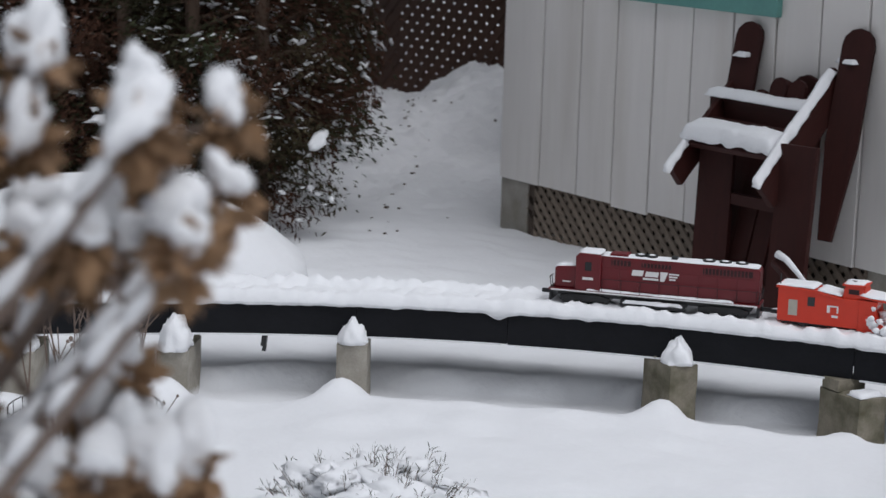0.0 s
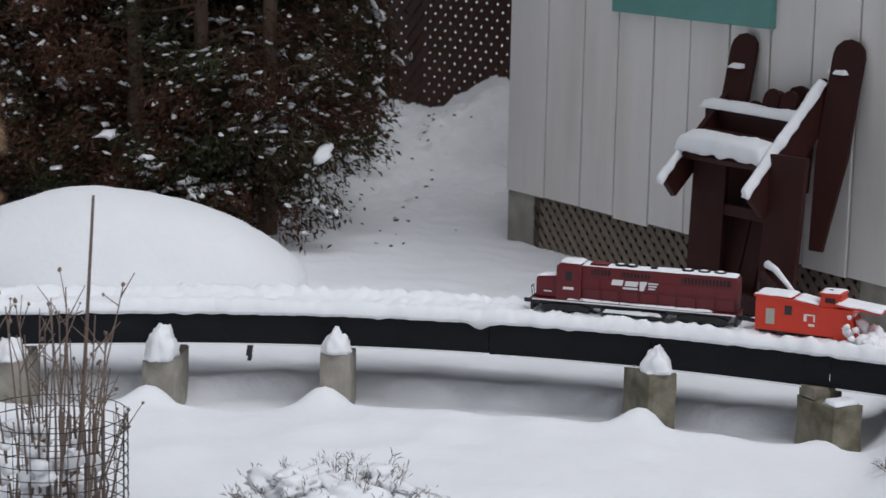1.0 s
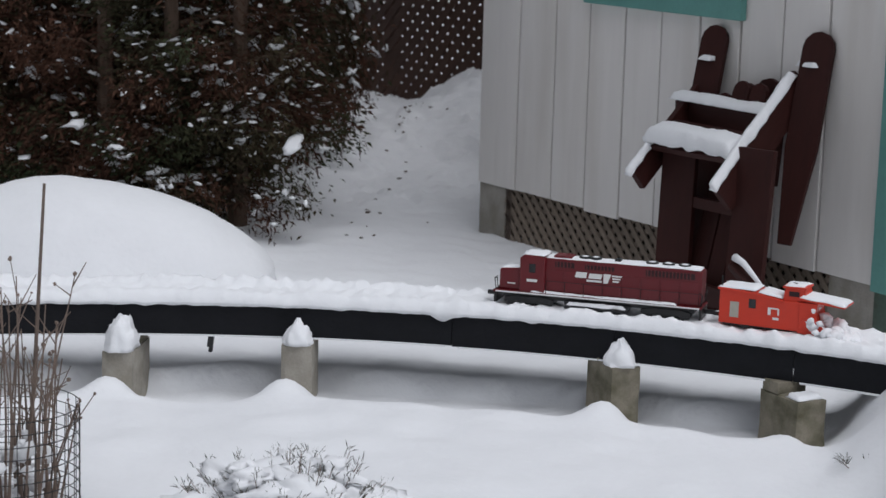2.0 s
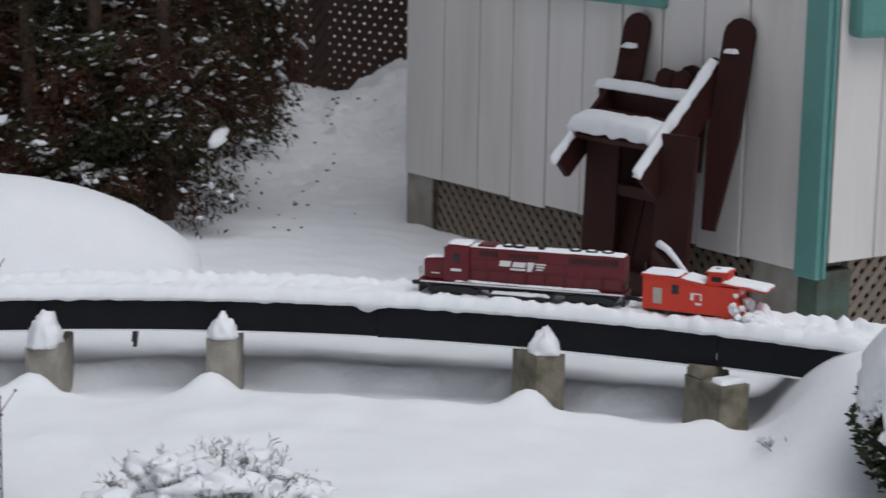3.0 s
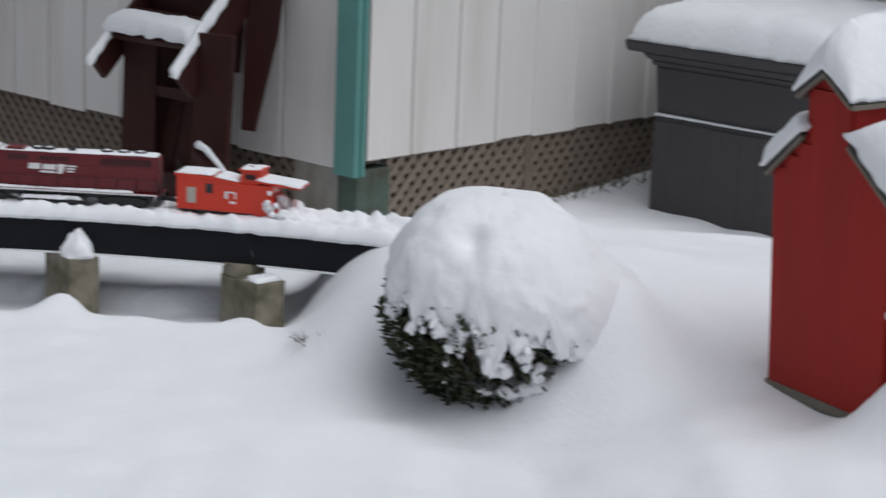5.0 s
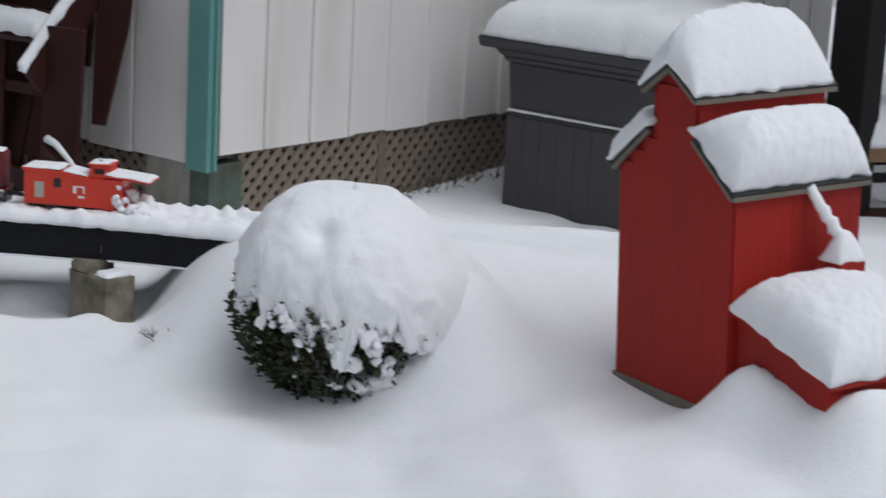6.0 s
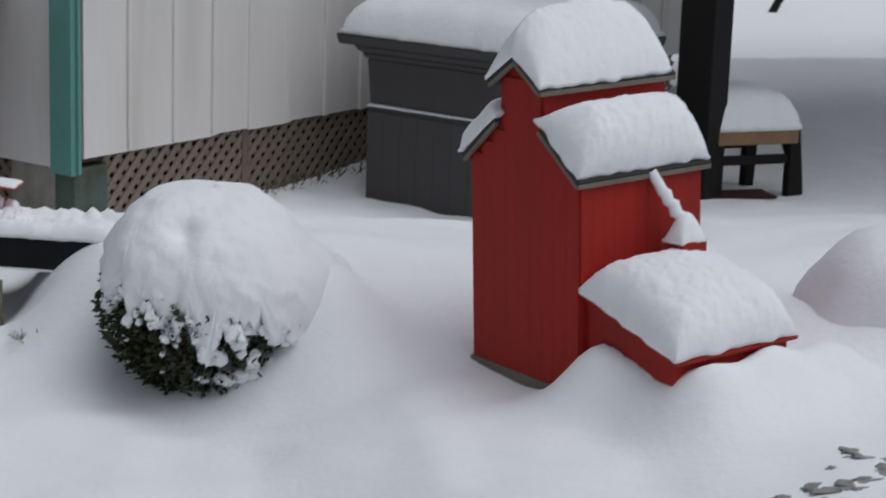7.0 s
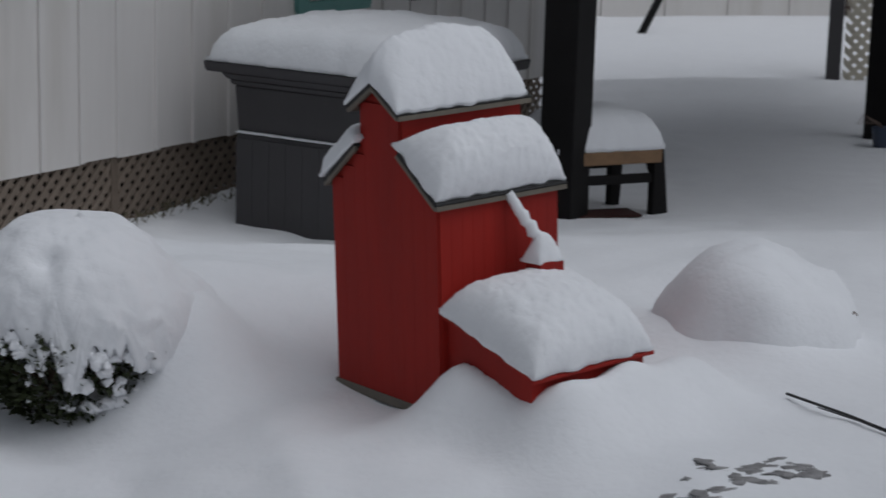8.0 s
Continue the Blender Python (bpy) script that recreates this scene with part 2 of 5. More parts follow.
def snow_on(lx, ly, th, m, label, seed=0, parent=None, name="snow_cap", on=None, **kw):
    vs, fs = snowpad(lx, ly, th, seed, **kw)
    ob = raw(name, vs, fs, "snow", parent, soft=True)
    ob.matrix_basis = m
    return lay_on(ob, on, m, label) if on else ob


# ---- ground ----
def step01(lo, hi, v):
    t = np.clip((v - lo) / (hi - lo), 0, 1)
    return t * t * (3 - 2 * t)


def lumps(a, b, s, seed):
    r = np.random.RandomState(seed)
    out = 0
    for k in range(9):
        w, p = r.uniform(0.6, 1.6), r.uniform(0, 6.28)
        th = r.uniform(0, 6.28)
        out = out + np.sin((a * math.cos(th) + b * math.sin(th)) * w * s + p + 1.3 * np.sin(a * s * 0.37 + b * s * 0.29 + k))
    return out / 9


def beam_front(a):
    return -1.2 - 0.126 * (a + 1.35) ** 2


POSTS = (-3.06, -2.575, -1.995, -0.915, -0.32)
ELEV = Matrix.Translation((-1.075, -2.990, 0.2695)) @ Matrix.Rotation(radians(-2.8), 4, (S2, S2, 0)) @ pose(0, 0, 0, 0, 0, -19.0)
LINE = ((0.13, -1.30), (0.3, -1.15), (0.62, -1.15), (0.95, -1.35), (1.35, -1.70), (1.75, -1.98), (2.1, -2.3), (2.35, -2.6))


def ground_z(a, b):
    a, b = np.asarray(a, float), np.asarray(b, float)
    z = 0.06 + 0.05 * step01(-0.3, -0.9, b)
    # the raised bed that the railway runs on to
    back = step01(-1.75, -2.25, b)
    bed = 0.25 * (1 - back) + back * np.interp(a, [-0.2, 0.5, 0.9, 1.4, 1.8, 3], [0.0, 0.0, 0.12, 0.13, 0.19, 0.22])
    edge_a = step01(-0.22, 0.20, a) * (1 - back) + step01(-0.1, 0.8, a) * back
    wide = step01(1.3, 2.5, a)
    z = z + edge_a * (1 - step01(0, 1, (b + 1.15 + 0.7 * wide) / (0.6 + 2.6 * wide))) * bed
    # the hollow under the trestle, filled up to each block
    tb = b - beam_front(a)
    left = 1 - step01(-0.25, 0.0, a)
    hollow = step01(-0.26, -0.12, tb) * (1 - step01(0.112, 0.145, tb + 0.02 * np.sin(a * 7) + 0.012 * np.sin(a * 17)))
    for p in POSTS:
        hollow = hollow * (1 - 0.8 * np.exp(-((a - p + 0.01) / 0.105) ** 2) * (1 - step01(-0.16, 0.0, tb)))
    z = z - 0.078 * hollow * left
    for p in POSTS[1:]:
        pb = beam_front(p) - 0.14
        z = z + (0.055 if p < -0.5 else 0.02) * np.exp(-((a - p) ** 2 / 0.010 + (b - pb) ** 2 / 0.010)) * left
    # the line over the raised bed
    ridge = 0
    for (a0, b0), (a1, b1) in zip(LINE, LINE[1:]):
        ux, uy = a1 - a0, b1 - b0
        t = np.clip(((a - a0) * ux + (b - b0) * uy) / (ux * ux + uy * uy), 0, 1)
        d2 = (a - a0 - t * ux) ** 2 + (b - b0 - t * uy) ** 2
        ridge = np.maximum(ridge, np.exp(-d2 / 0.035))
    z = z + ridge * np.maximum(0, 0.385 - z) * 0.95 * (1 + 0.12 * lumps(a, b, 14, 4))
    # drifts beside the elevator, the round shrub and the house
    for ca, cb, h, w in ((1.385, -2.94, 0.16, 0.012), (1.27, -2.92, 0.025, 0.03), (1.475, -3.06, 0.105, 0.010), (1.61, -3.20, 0.15, 0.018), (1.80, -3.08, 0.135, 0.018), (2.0, -2.95, 0.115, 0.02), (0.78, -1.90, 0.06, 0.12), (0.98, -1.98, 0.05, 0.12), (0.62, -2.11, 0.17, 0.05),  (0.70, -2.27, 0.12, 0.025), (0.76, -2.36, 0.08, 0.018), (-2.27, -1.52, -0.03, 0.03), (0.86, -2.22, 0.05, 0.05),
                         (0.02, -1.66, 0.05, 0.04), (0.12, -2.28, -0.04, 0.02), (0.32, -2.46, -0.05, 0.02), (2.5, -2.5, 0.04, 0.06)):
        z = z + h * np.exp(-((a - ca) ** 2 + (b - cb) ** 2) / w)
    # the path between hedge and house climbs behind
    z = z + 0.022 * np.clip(b - 2.2, 0, 5) * step01(-1.2, -2.4, a) + 0.05 * step01(-2.75, -3.3, a) * step01(1.6, 3.5, b) + 0.42 * step01(-3.38, -2.72, a) * step01(4.2, 6.3, b) * step01(-1.0, -2.0, a)
    z = z + 0.05 * step01(0.2, 1.4, a) * step01(0.6, 1.6, b) * (1 - step01(2.2, 3.2, a))
    z = z + 0.10 * np.exp(-((a - 4.8) ** 2 / 2.5 + (b - 4.6) ** 2 / 0.12))
    near = np.exp(-(a * a + b * b) / 400)
    rough = step01(2.0, 3.0, b) * step01(-1.6, -2.6, a)
    return z + near * (0.015 * lumps(a, b, 3.1, 1) + 0.013 * lumps(a, b, 9, 2) * (1 + 1.5 * rough) + 0.009 * lumps(a, b, 15, 12) + (0.009 + 0.023 * rough) * lumps(a, b, 24, 3) + 0.003 * lumps(a, b, 47, 9) + rough * (0.035 * lumps(a, b, 17, 7) + 0.05 * lumps(a, b, 41, 6)))


def ground_at(a, b):
    return float(ground_z(a, b))


def axis_steps(lo, hi, fine_lo, fine_hi, step, far):
    mid = list(np.arange(fine_lo, fine_hi + 1e-6, step))
    out, s = [], step
    v = fine_hi
    while v < far:
        s *= 1.25
        v += s
        out.append(v)
    pre, s = [], step
    v = fine_lo
    while v > -far:
        s *= 1.25
        v -= s
        pre.append(v)
    return np.array(pre[::-1] + mid + out)


def build_ground():
    av = axis_steps(0, 0, -4.6, 4.2, 0.028, 300)
    bv = axis_steps(0, 0, -4.4, 6.2, 0.026, 300)
    A, Bb = np.meshgrid(av, bv)
    Z = ground_z(A, Bb)
    X, Y = (A + Bb) * S2, (Bb - A) * S2
    na, nb = len(av), len(bv)
    co = np.stack([X, Y, Z], -1).reshape(-1, 3)
    i = np.arange(na - 1)[None, :] + na * np.arange(nb - 1)[:, None]
    quads = np.stack([i, i + 1, i + 1 + na, i + na], -1).reshape(-1, 4)
    me = bpy.data.meshes.new("ground")
    me.from_pydata(co.tolist(), [], quads.tolist())
    me.materials.append(M["snow"])
    smooth(me)
    return tagged(new("ground", me), "undulating garden ground under fresh white snow", "ground", kind="structure")


build_ground()


# ---- house ----
LEFT_SEAMS = (2.875, 2.552, 2.259, 1.993, 1.731, 1.476, 1.215, 0.957, 0.70, 0.438, 0.112)
RIGHT_SEAMS = (0.035, 0.285, 0.544, 0.779, 1.007, 1.261, 1.515, 1.77, 2.02, 2.27, 2.52, 2.77, 3.02, 3.27, 3.52, 3.77, 4.02, 4.27, 4.52, 4.77)
HOUSE_H = 2.35


def lattice_panel(parent, horizontal, lo, hi, z0, z1, plane, mat, pitch=0.068, width=0.036):
    """Crossed diagonal laths between lo and hi; horizontal: 'x' or 'y', the axis they run along. Whole laths of one way share a mesh."""
    H, axis = z1 - z0, "y" if horizontal == "x" else "x"
    place = lambda u, off: (u, off, z0) if horizontal == "x" else (off, u, z0)
    for way in (1, -1):
        off = plane + (0.0 if way > 0 else 0.0075)
        whole = mesh_of("lath", prism([(0, 0), (width, 0), (width + way * H, H), (way * H, H)], 0.007, axis), mat)
        t = lo - H + 0.01 if way > 0 else lo + 0.01
        while t < hi + (H if way < 0 else 0):
            ends = (t, t + width, t + way * H, t + width + way * H)
            if min(ends) >= lo and max(ends) <= hi:
                ob = new("lath", whole)
                ob.parent = parent
                ob.location = place(t, off)
            else:
                # cut the lath at the panel's ends
                za, zb = 0.0, H
                u0, u1 = lo - t - width * 0.5, hi - t - width * 0.5
                ks = sorted((u0 * way, u1 * way))
                za, zb = max(za, ks[0]), min(zb, ks[1])
                if zb - za > 0.02:
                    pts = [(way * za, za), (way * za + width, za), (way * zb + width, zb), (way * zb, zb)]
                    ob = part("lath", prism(pts, 0.007, axis), mat, parent)
                    ob.location = place(t, off)
            t += pitch


def build_house():
    house = thing("garden_house", Matrix(), "white board-sided garden house with teal trim and lattice skirting", "house", kind="structure")
    # cores behind the boards
    part("wall_left", B(0.07, 1.4375, 0.33 + HOUSE_H / 2, 0.10, 2.86, HOUSE_H), "dark_board", house)
    part("wall_right", B(2.42, 0.07, 0.37 + HOUSE_H / 2, 4.6, 0.10, HOUSE_H), "white_wall", house)
    part("wall_back", B(2.4, 2.82, 0.33 + HOUSE_H / 2, 4.6, 0.10, HOUSE_H), "white_wall", house)
    part("wall_end", B(4.68, 1.44, 0.33 + HOUSE_H / 2, 0.10, 2.6, HOUSE_H), "white_wall", house)
    bm = prism([(-0.3, 2.62), (1.44, 3.5), (3.2, 2.62), (3.2, 2.72), (1.44, 3.6), (-0.3, 2.72)], 5.4, "x", 2.38)
    part("roof", bm, "snow", house, "snow-covered pitched roof")
    rng = random.Random(5)
    for a, b in zip(LEFT_SEAMS, LEFT_SEAMS[1:]):
        lift = rng.uniform(-0.008, 0.008)
        bm = B(rng.uniform(-0.003, 0.003), (a + b) / 2, 0.305 + lift + HOUSE_H / 2, 0.022, a - b - 0.011, HOUSE_H, 0.003)
        part("board", bm, "white_wall", house)
    for k, (a, b) in enumerate(zip(RIGHT_SEAMS, RIGHT_SEAMS[1:])):
        bm = B((a + b) / 2, rng.uniform(-0.002, 0.002), 0.35 + rng.uniform(-0.006, 0.006) + HOUSE_H / 2, b - a - 0.004, 0.022, HOUSE_H, 0.003)
        part("board", bm, "white_wall", house)
        if k:
            part("batten", B(a, -0.016, 0.352 + HOUSE_H / 2, 0.026, 0.014, HOUSE_H, 0.004), "white_wall", house)
    part("corner_trim", B(-0.016, 0.050, 0.285 + HOUSE_H / 2, 0.028, 0.118, HOUSE_H, 0.003), "teal", house, "teal corner board")
    part("corner_trim", B(0.004, -0.013, 0.29 + HOUSE_H / 2, 0.016, 0.020, HOUSE_H, 0.003), "teal", house, "teal corner board")
    # skirting: piers, frames, laths, and dark sheets behind painted as the crawl space's shade
    part("pier", B(0.07, 2.76, 0.13, 0.14, 0.225, 0.36, 0.012), "concrete", house, "weathered concrete pier")
    part("pier", B(0.07, 0.24, 0.13, 0.14, 0.26, 0.36, 0.012), "concrete", house, "weathered concrete pier")
    part("post", B(0.085, 0.055, 0.13, 0.18, 0.11, 0.36, 0.006), "mossy_green", house, "mouldy green corner post")
    part("crawl_shade_sheet", B(0.10, 1.5, 0.15, 0.05, 2.3, 0.40), "dark_void", house)
    part("crawl_shade_sheet", B(2.5, 0.10, 0.17, 4.4, 0.05, 0.40), "dark_void", house)
    lattice_panel(house, "y", 0.36, 2.64, 0.0, 0.312, 0.006, "lattice")
    lattice_panel(house, "x", 0.17, 4.7, 0.03, 0.356, 0.006, "lattice")
    part("skirt_board", B(0.02, 2.615, 0.14, 0.035, 0.05, 0.33, 0.003), "dark_board", house, "dark upright skirting board")
    part("skirt_board", B(0.03, 1.5, 0.015, 0.03, 2.25, 0.05, 0.003), "dark_board", house)
    part("skirt_board", B(1.0, 0.004, 0.19, 0.045, 0.012, 0.33, 0.003), "lattice", house)
    # shutters and window boxes in teal
    part("window_sill", B(-0.028, 1.468, 1.42, 0.034, 1.08, 0.33, 0.006), "teal", house, "teal window apron")
    part("window_pane", B(-0.014, 1.468, 1.9, 0.02, 0.9, 0.6), "dark_glass", house)
    bm = B(0.335, -0.05, 1.36, 0.54, 0.08, 0.30, 0.03)
    part("window_box", bm, "teal", house, "teal window box")
    part("window_box", B(0.95, -0.05, 1.395, 0.54, 0.08, 0.30, 0.03), "teal", house, "teal window box")
    for x in (2.30, 2.82):
        part("window_frame", B(x, -0.032, 1.25, 0.09, 0.03, 0.72, 0.004), "teal", house, "teal window frame")
    part("window_frame", B(2.56, -0.030, 0.90, 0.60, 0.03, 0.06, 0.004), "teal", house)
    part("window_pane", B(2.56, -0.022, 1.27, 0.44, 0.012, 0.66), "pale_pane", house, "pale curtained window pane")
    fr = part("louvre", B(3.75, -0.03, 1.25, 1.0, 0.02, 0.74), "black_metal", house, "dark louvred shutter")
    for k in range(12):
        part("slat", B(3.75, -0.046, 0.93 + k * 0.055, 0.94, 0.03, 0.012, 0.002, Matrix()), "dark_post", fr)


M["mossy_green"] = material("mouldy_green_wood", (0.085, 0.125, 0.10), 0.8, vary=0.3, scale=9, bump=0.3, second=(0.05, 0.045, 0.03), mix_scale=9)
M["dark_board"] = material("dark_weathered_board", (0.075, 0.055, 0.042), 0.8, vary=0.3, scale=9, bump=0.3)
M["pale_pane"] = material("curtained_pane", (0.55, 0.56, 0.57), 0.2, vary=0.08, bump=0)
build_house()


# ---- reclining chair leant on the house ----
def build_chair():
    ch = thing("garden_chair", pose(-0.3, 0.75, 0.05), "dark red wooden garden chair tipped up against the house wall", "chair")
    inv = ch.matrix_basis.inverted()

    def board(name, p, q, w, t, side, label="", round_top=False, taper=1.0):
        """A plank from p to q (world), w wide along side, t thick."""
        p, q, side = Vector(p), Vector(q), Vector(side).normalized()
        d = (q - p)
        L = d.length
        d.normalize()
        nrm = d.cross(side).normalized()
        side = nrm.cross(d)
        pts = [(-w / 2 * taper, 0), (w / 2 * taper, 0), (w / 2, L * 0.45), (w / 2, L)]
        if round_top:
            pts = pts[:3] + [(w / 2, L - w / 2)] + [(w / 2 * math.cos(t_), L - w / 2 + w / 2 * math.sin(t_)) for t_ in (0.5, 1.05, 1.57, 2.1, 2.65)] + [(-w / 2, L - w / 2), (-w / 2, L * 0.45)]
        else:
            pts += [(-w / 2, L), (-w / 2, L * 0.45)]
        bm = prism(pts, t, "y", 0, 0.004)
        m = Matrix((side, nrm, d)).transposed().to_4x4()
        m.translation = p
        return part(name, bm, "redwood", ch, label, inv @ m)

    Y, X, Z = (0, 1, 0), (1, 0, 0), (0, 0, 1)
    # arms, standing on end against the boards
    board("arm", (-0.22, 1.02, 0.46), (-0.035, 1.075, 1.228), 0.125, 0.026, (-0.3, 1, 0), "rounded arm board", True, 0.5)
    board("arm", (-0.215, 0.400, 0.43), (-0.035, 0.452, 1.252), 0.132, 0.026, (-0.45, 1, 0), "rounded arm board", True, 0.42)
    # sloping side rails
    board("side_rail", (-0.51, 0.452, 0.625), (-0.06, 0.525, 1.045), 0.140, 0.030, (0.7, 0, -0.7))
    board("side_rail", (-0.50, 0.985, 0.620), (-0.06, 1.105, 0.965), 0.100, 0.030, (0.7, 0, -0.7))
    # cross slats
    board("slat", (-0.19, 0.53, 0.885), (-0.17, 1.150, 0.858), 0.110, 0.024, (0, 0, 1))
    board("slat", (-0.39, 0.48, 0.778), (-0.39, 1.02, 0.768), 0.09, 0.024, (0.8, 0, 0.5))
    board("slat", (-0.29, 0.53, 0.815), (-0.29, 1.06, 0.815), 0.085, 0.024, (0.8, 0, 0.6))
    # legs
    board("leg", (-0.36, 0.905, 0.03), (-0.33, 0.915, 0.77), 0.155, 0.030, (-0.35, 1, 0))
    board("leg", (-0.45, 0.375, 0.04), (-0.39, 0.385, 0.82), 0.160, 0.030, (-0.3, 1, 0))
    # back slats behind
    for k, (y, h) in enumerate(((0.57, 0.97), (0.675, 1.03), (0.78, 1.03), (0.885, 0.97))):
        board("back_slat", (-0.34, y + 0.03, 0.05), (-0.13, y, h), 0.095, 0.022, Y, "", True)
    board("headrest", (-0.085, 0.705, 0.62), (-0.055, 0.705, 1.046), 0.190, 0.022, Y, "", True)
    board("headrest", (-0.075, 0.845, 0.62), (-0.048, 0.845, 1.012), 0.130, 0.022, Y, "", True)
    board("stretcher", (-0.345, 0.36, 0.555), (-0.30, 0.98, 0.535), 0.045, 0.026, Z)
    board("stretcher", (-0.40, 0.44, 0.20), (-0.36, 1.02, 0.20), 0.08, 0.026, Z)
    board("foot_rail", (-0.50, 0.165, 0.275), (-0.50, 0.36, 0.385), 0.06, 0.026, (0.9, 0, 0.2))
    # snow lying on the boards
    snow_on(0.10, 0.60, 0.035, pose(-0.175, 0.845, 0.922, 0, 0, 0), "thin ridge of snow on a chair slat", 1, on=ch, edge=0.03, step=0.015)
    snow_on(0.14, 0.53, 0.055, pose(-0.375, 0.765, 0.795, 0, -12, 0), "snow lying across the chair slats", 2, on=ch, edge=0.04, step=0.015, droop=0.01)
    th = math.degrees(math.atan2(0.42, 0.45))
    snow_on(0.62, 0.040, 0.035, pose(-0.330, 0.484, 0.868, 0, -th, 9), "snow along the chair side rail", 3, on=ch, edge=0.018, step=0.012)
    snow_on(0.20, 0.036, 0.028, pose(-0.480, 0.990, 0.706, 0, -38, 14), "snow along the chair side rail", 4, on=ch, edge=0.016, step=0.012)
    snow_on(0.05, 0.10, 0.02, pose(-0.075, 0.475, 1.115), "snow on the chair arm", 5, on=ch, edge=0.02, step=0.01)
    snow_on(0.05, 0.08, 0.02, pose(-0.085, 1.07, 1.085), "snow on the chair arm", 6, on=ch, edge=0.02, step=0.01)
    bm = tube(bmesh.new(), [(-0.51, 0.160, 0.312), (-0.51, 0.235, 0.362), (-0.51, 0.30, 0.402), (-0.51, 0.35, 0.415)], 0.007, 0.016, 8)
    lay_on(part("snow_cap", bm, "snow", None, soft=True), ch, Matrix(), "curved ridge of snow")


build_chair()


# ---- railway trestle ----
BEAM_TOP, BEAM_H = 0.362, 0.110
JOINTS = (-4.9, -4.2, -3.35, -2.60, -1.985, -1.47, -0.915, -0.32, 0.14)


def build_trestle():
    tr = thing("railway_trestle", Matrix(), "black timber trestle of the garden railway on concrete blocks", "trestle")

    def run(a0, a1, off, th, z0, z1, gap=0.0012):
        bm = bmesh.new()
        n = 5
        pts = []
        for k in range(n + 1):
            a = a0 + gap + (a1 - a0 - 2 * gap) * k / n
            b = beam_front(a) + off
            pts.append((a, b))
        vs = []
        for a, b in pts:
            ring = []
            for o, z in ((0, z0), (th, z0), (th, z1), (0, z1)):
                x, y = xy(a, b + o)
                ring.append(bm.verts.new((x, y, z)))
            vs.append(ring)
        for r, s in zip(vs, vs[1:]):
            for k in range(4):
                bm.faces.new((r[k], r[(k + 1) % 4], s[(k + 1) % 4], s[k]))
        bm.faces.new(vs[0])
        bm.faces.new(list(reversed(vs[-1])))
        return bm

    rng = random.Random(3)
    for a0, a1 in zip(JOINTS, JOINTS[1:]):
        dz = rng.uniform(-0.003, 0.003)
        part("beam", run(a0, a1, 0.0, 0.030, BEAM_TOP - BEAM_H + dz, BEAM_TOP + dz), "black_beam", tr)
        part("beam", run(a0, a1, 0.19, 0.030, BEAM_TOP - BEAM_H, BEAM_TOP), "black_beam", tr)
        part("deck", run(a0, a1, 0.032, 0.156, BEAM_TOP - 0.03, BEAM_TOP - 0.004), "black_beam", tr)
        part("ice_edge", run(a0 + 0.02, a1 - 0.02, -0.004, 0.012, BEAM_TOP - BEAM_H - 0.005 + dz, BEAM_TOP - BEAM_H + 0.001 + dz), "snow", tr, "thin line of ice")
    x, y = xy(-2.29, beam_front(-2.29) + 0.01)
    clip = B(0, 0, -0.02, 0.018, 0.02, 0.05, 0.003)
    box(clip, 0.004, 0, -0.052, 0.012, 0.016, 0.02, 0.002)
    part("bracket", clip, "black_metal", tr, "small black hanging bracket", pose(x, y, BEAM_TOP - BEAM_H, 0, 8, -45))

    # snow bed on the trestle
    n, cross = 420, 18
    vs, fs = [], []
    for layer in (1, 0):
        for i in range(n + 1):
            a = -4.9 + (0.5 + 4.9) * i / n
            for j in range(cross + 1):
                t = j / cross
                wob = 0.010 * noise.noise(Vector((a * 13, t * 2, 3))) + 0.006 * noise.noise(Vector((a * 41, t * 2, 8)))
                off = -0.014 + 0.252 * t + (wob if j in (0, cross) else 0)
                x, y = xy(a, beam_front(a) + off)
                d = min(t, 1 - t) * 0.25
                prof = math.sqrt(max(0, 1 - (1 - min(1, d / 0.035)) ** 2))
                if layer:
                    z = BEAM_TOP + 0.008 + 0.034 * prof + prof * (0.012 * noise.noise(Vector((a * 8, t * 3, 0))) + 0.014 * noise.noise(Vector((a * 27, t * 7, 5))) + 0.008 * noise.noise(Vector((a * 62, t * 15, 9))))
                    z -= 0.013 * math.exp(-((t - 0.50) / 0.30) ** 4)
                    z += 0.012 * math.exp(-((t - 0.86) / 0.09) ** 2) * (1 + 1.5 * noise.noise(Vector((a * 34, 2, 5))))
                else:
                    z = BEAM_TOP + 0.001 - (0.006 * (1 + noise.noise(Vector((a * 23, 0, 1)))) if j in (0,) else 0)
                    z -= 0.02 * math.exp(-((a + 1.50) / 0.03) ** 2) if j == 0 else 0
                vs.append((x, y, z))
    k = (n + 1) * (cross + 1)
    ix = lambda i, j, s: s * k + i * (cross + 1) + j
    for i in range(n):
        for j in range(cross):
            fs.append((ix(i, j, 0), ix(i + 1, j, 0), ix(i + 1, j + 1, 0), ix(i, j + 1, 0)))
            fs.append((ix(i, j + 1, 1), ix(i + 1, j + 1, 1), ix(i + 1, j, 1), ix(i, j, 1)))
        fs.append((ix(i, 0, 1), ix(i + 1, 0, 1), ix(i + 1, 0, 0), ix(i, 0, 0)))
        fs.append((ix(i, cross, 0), ix(i + 1, cross, 0), ix(i + 1, cross, 1), ix(i, cross, 1)))
    ob = raw("snow_cap", vs, fs, "snow", None, soft=True)
    lay_on(ob, tr, Matrix(), "band of snow lying along the trestle")

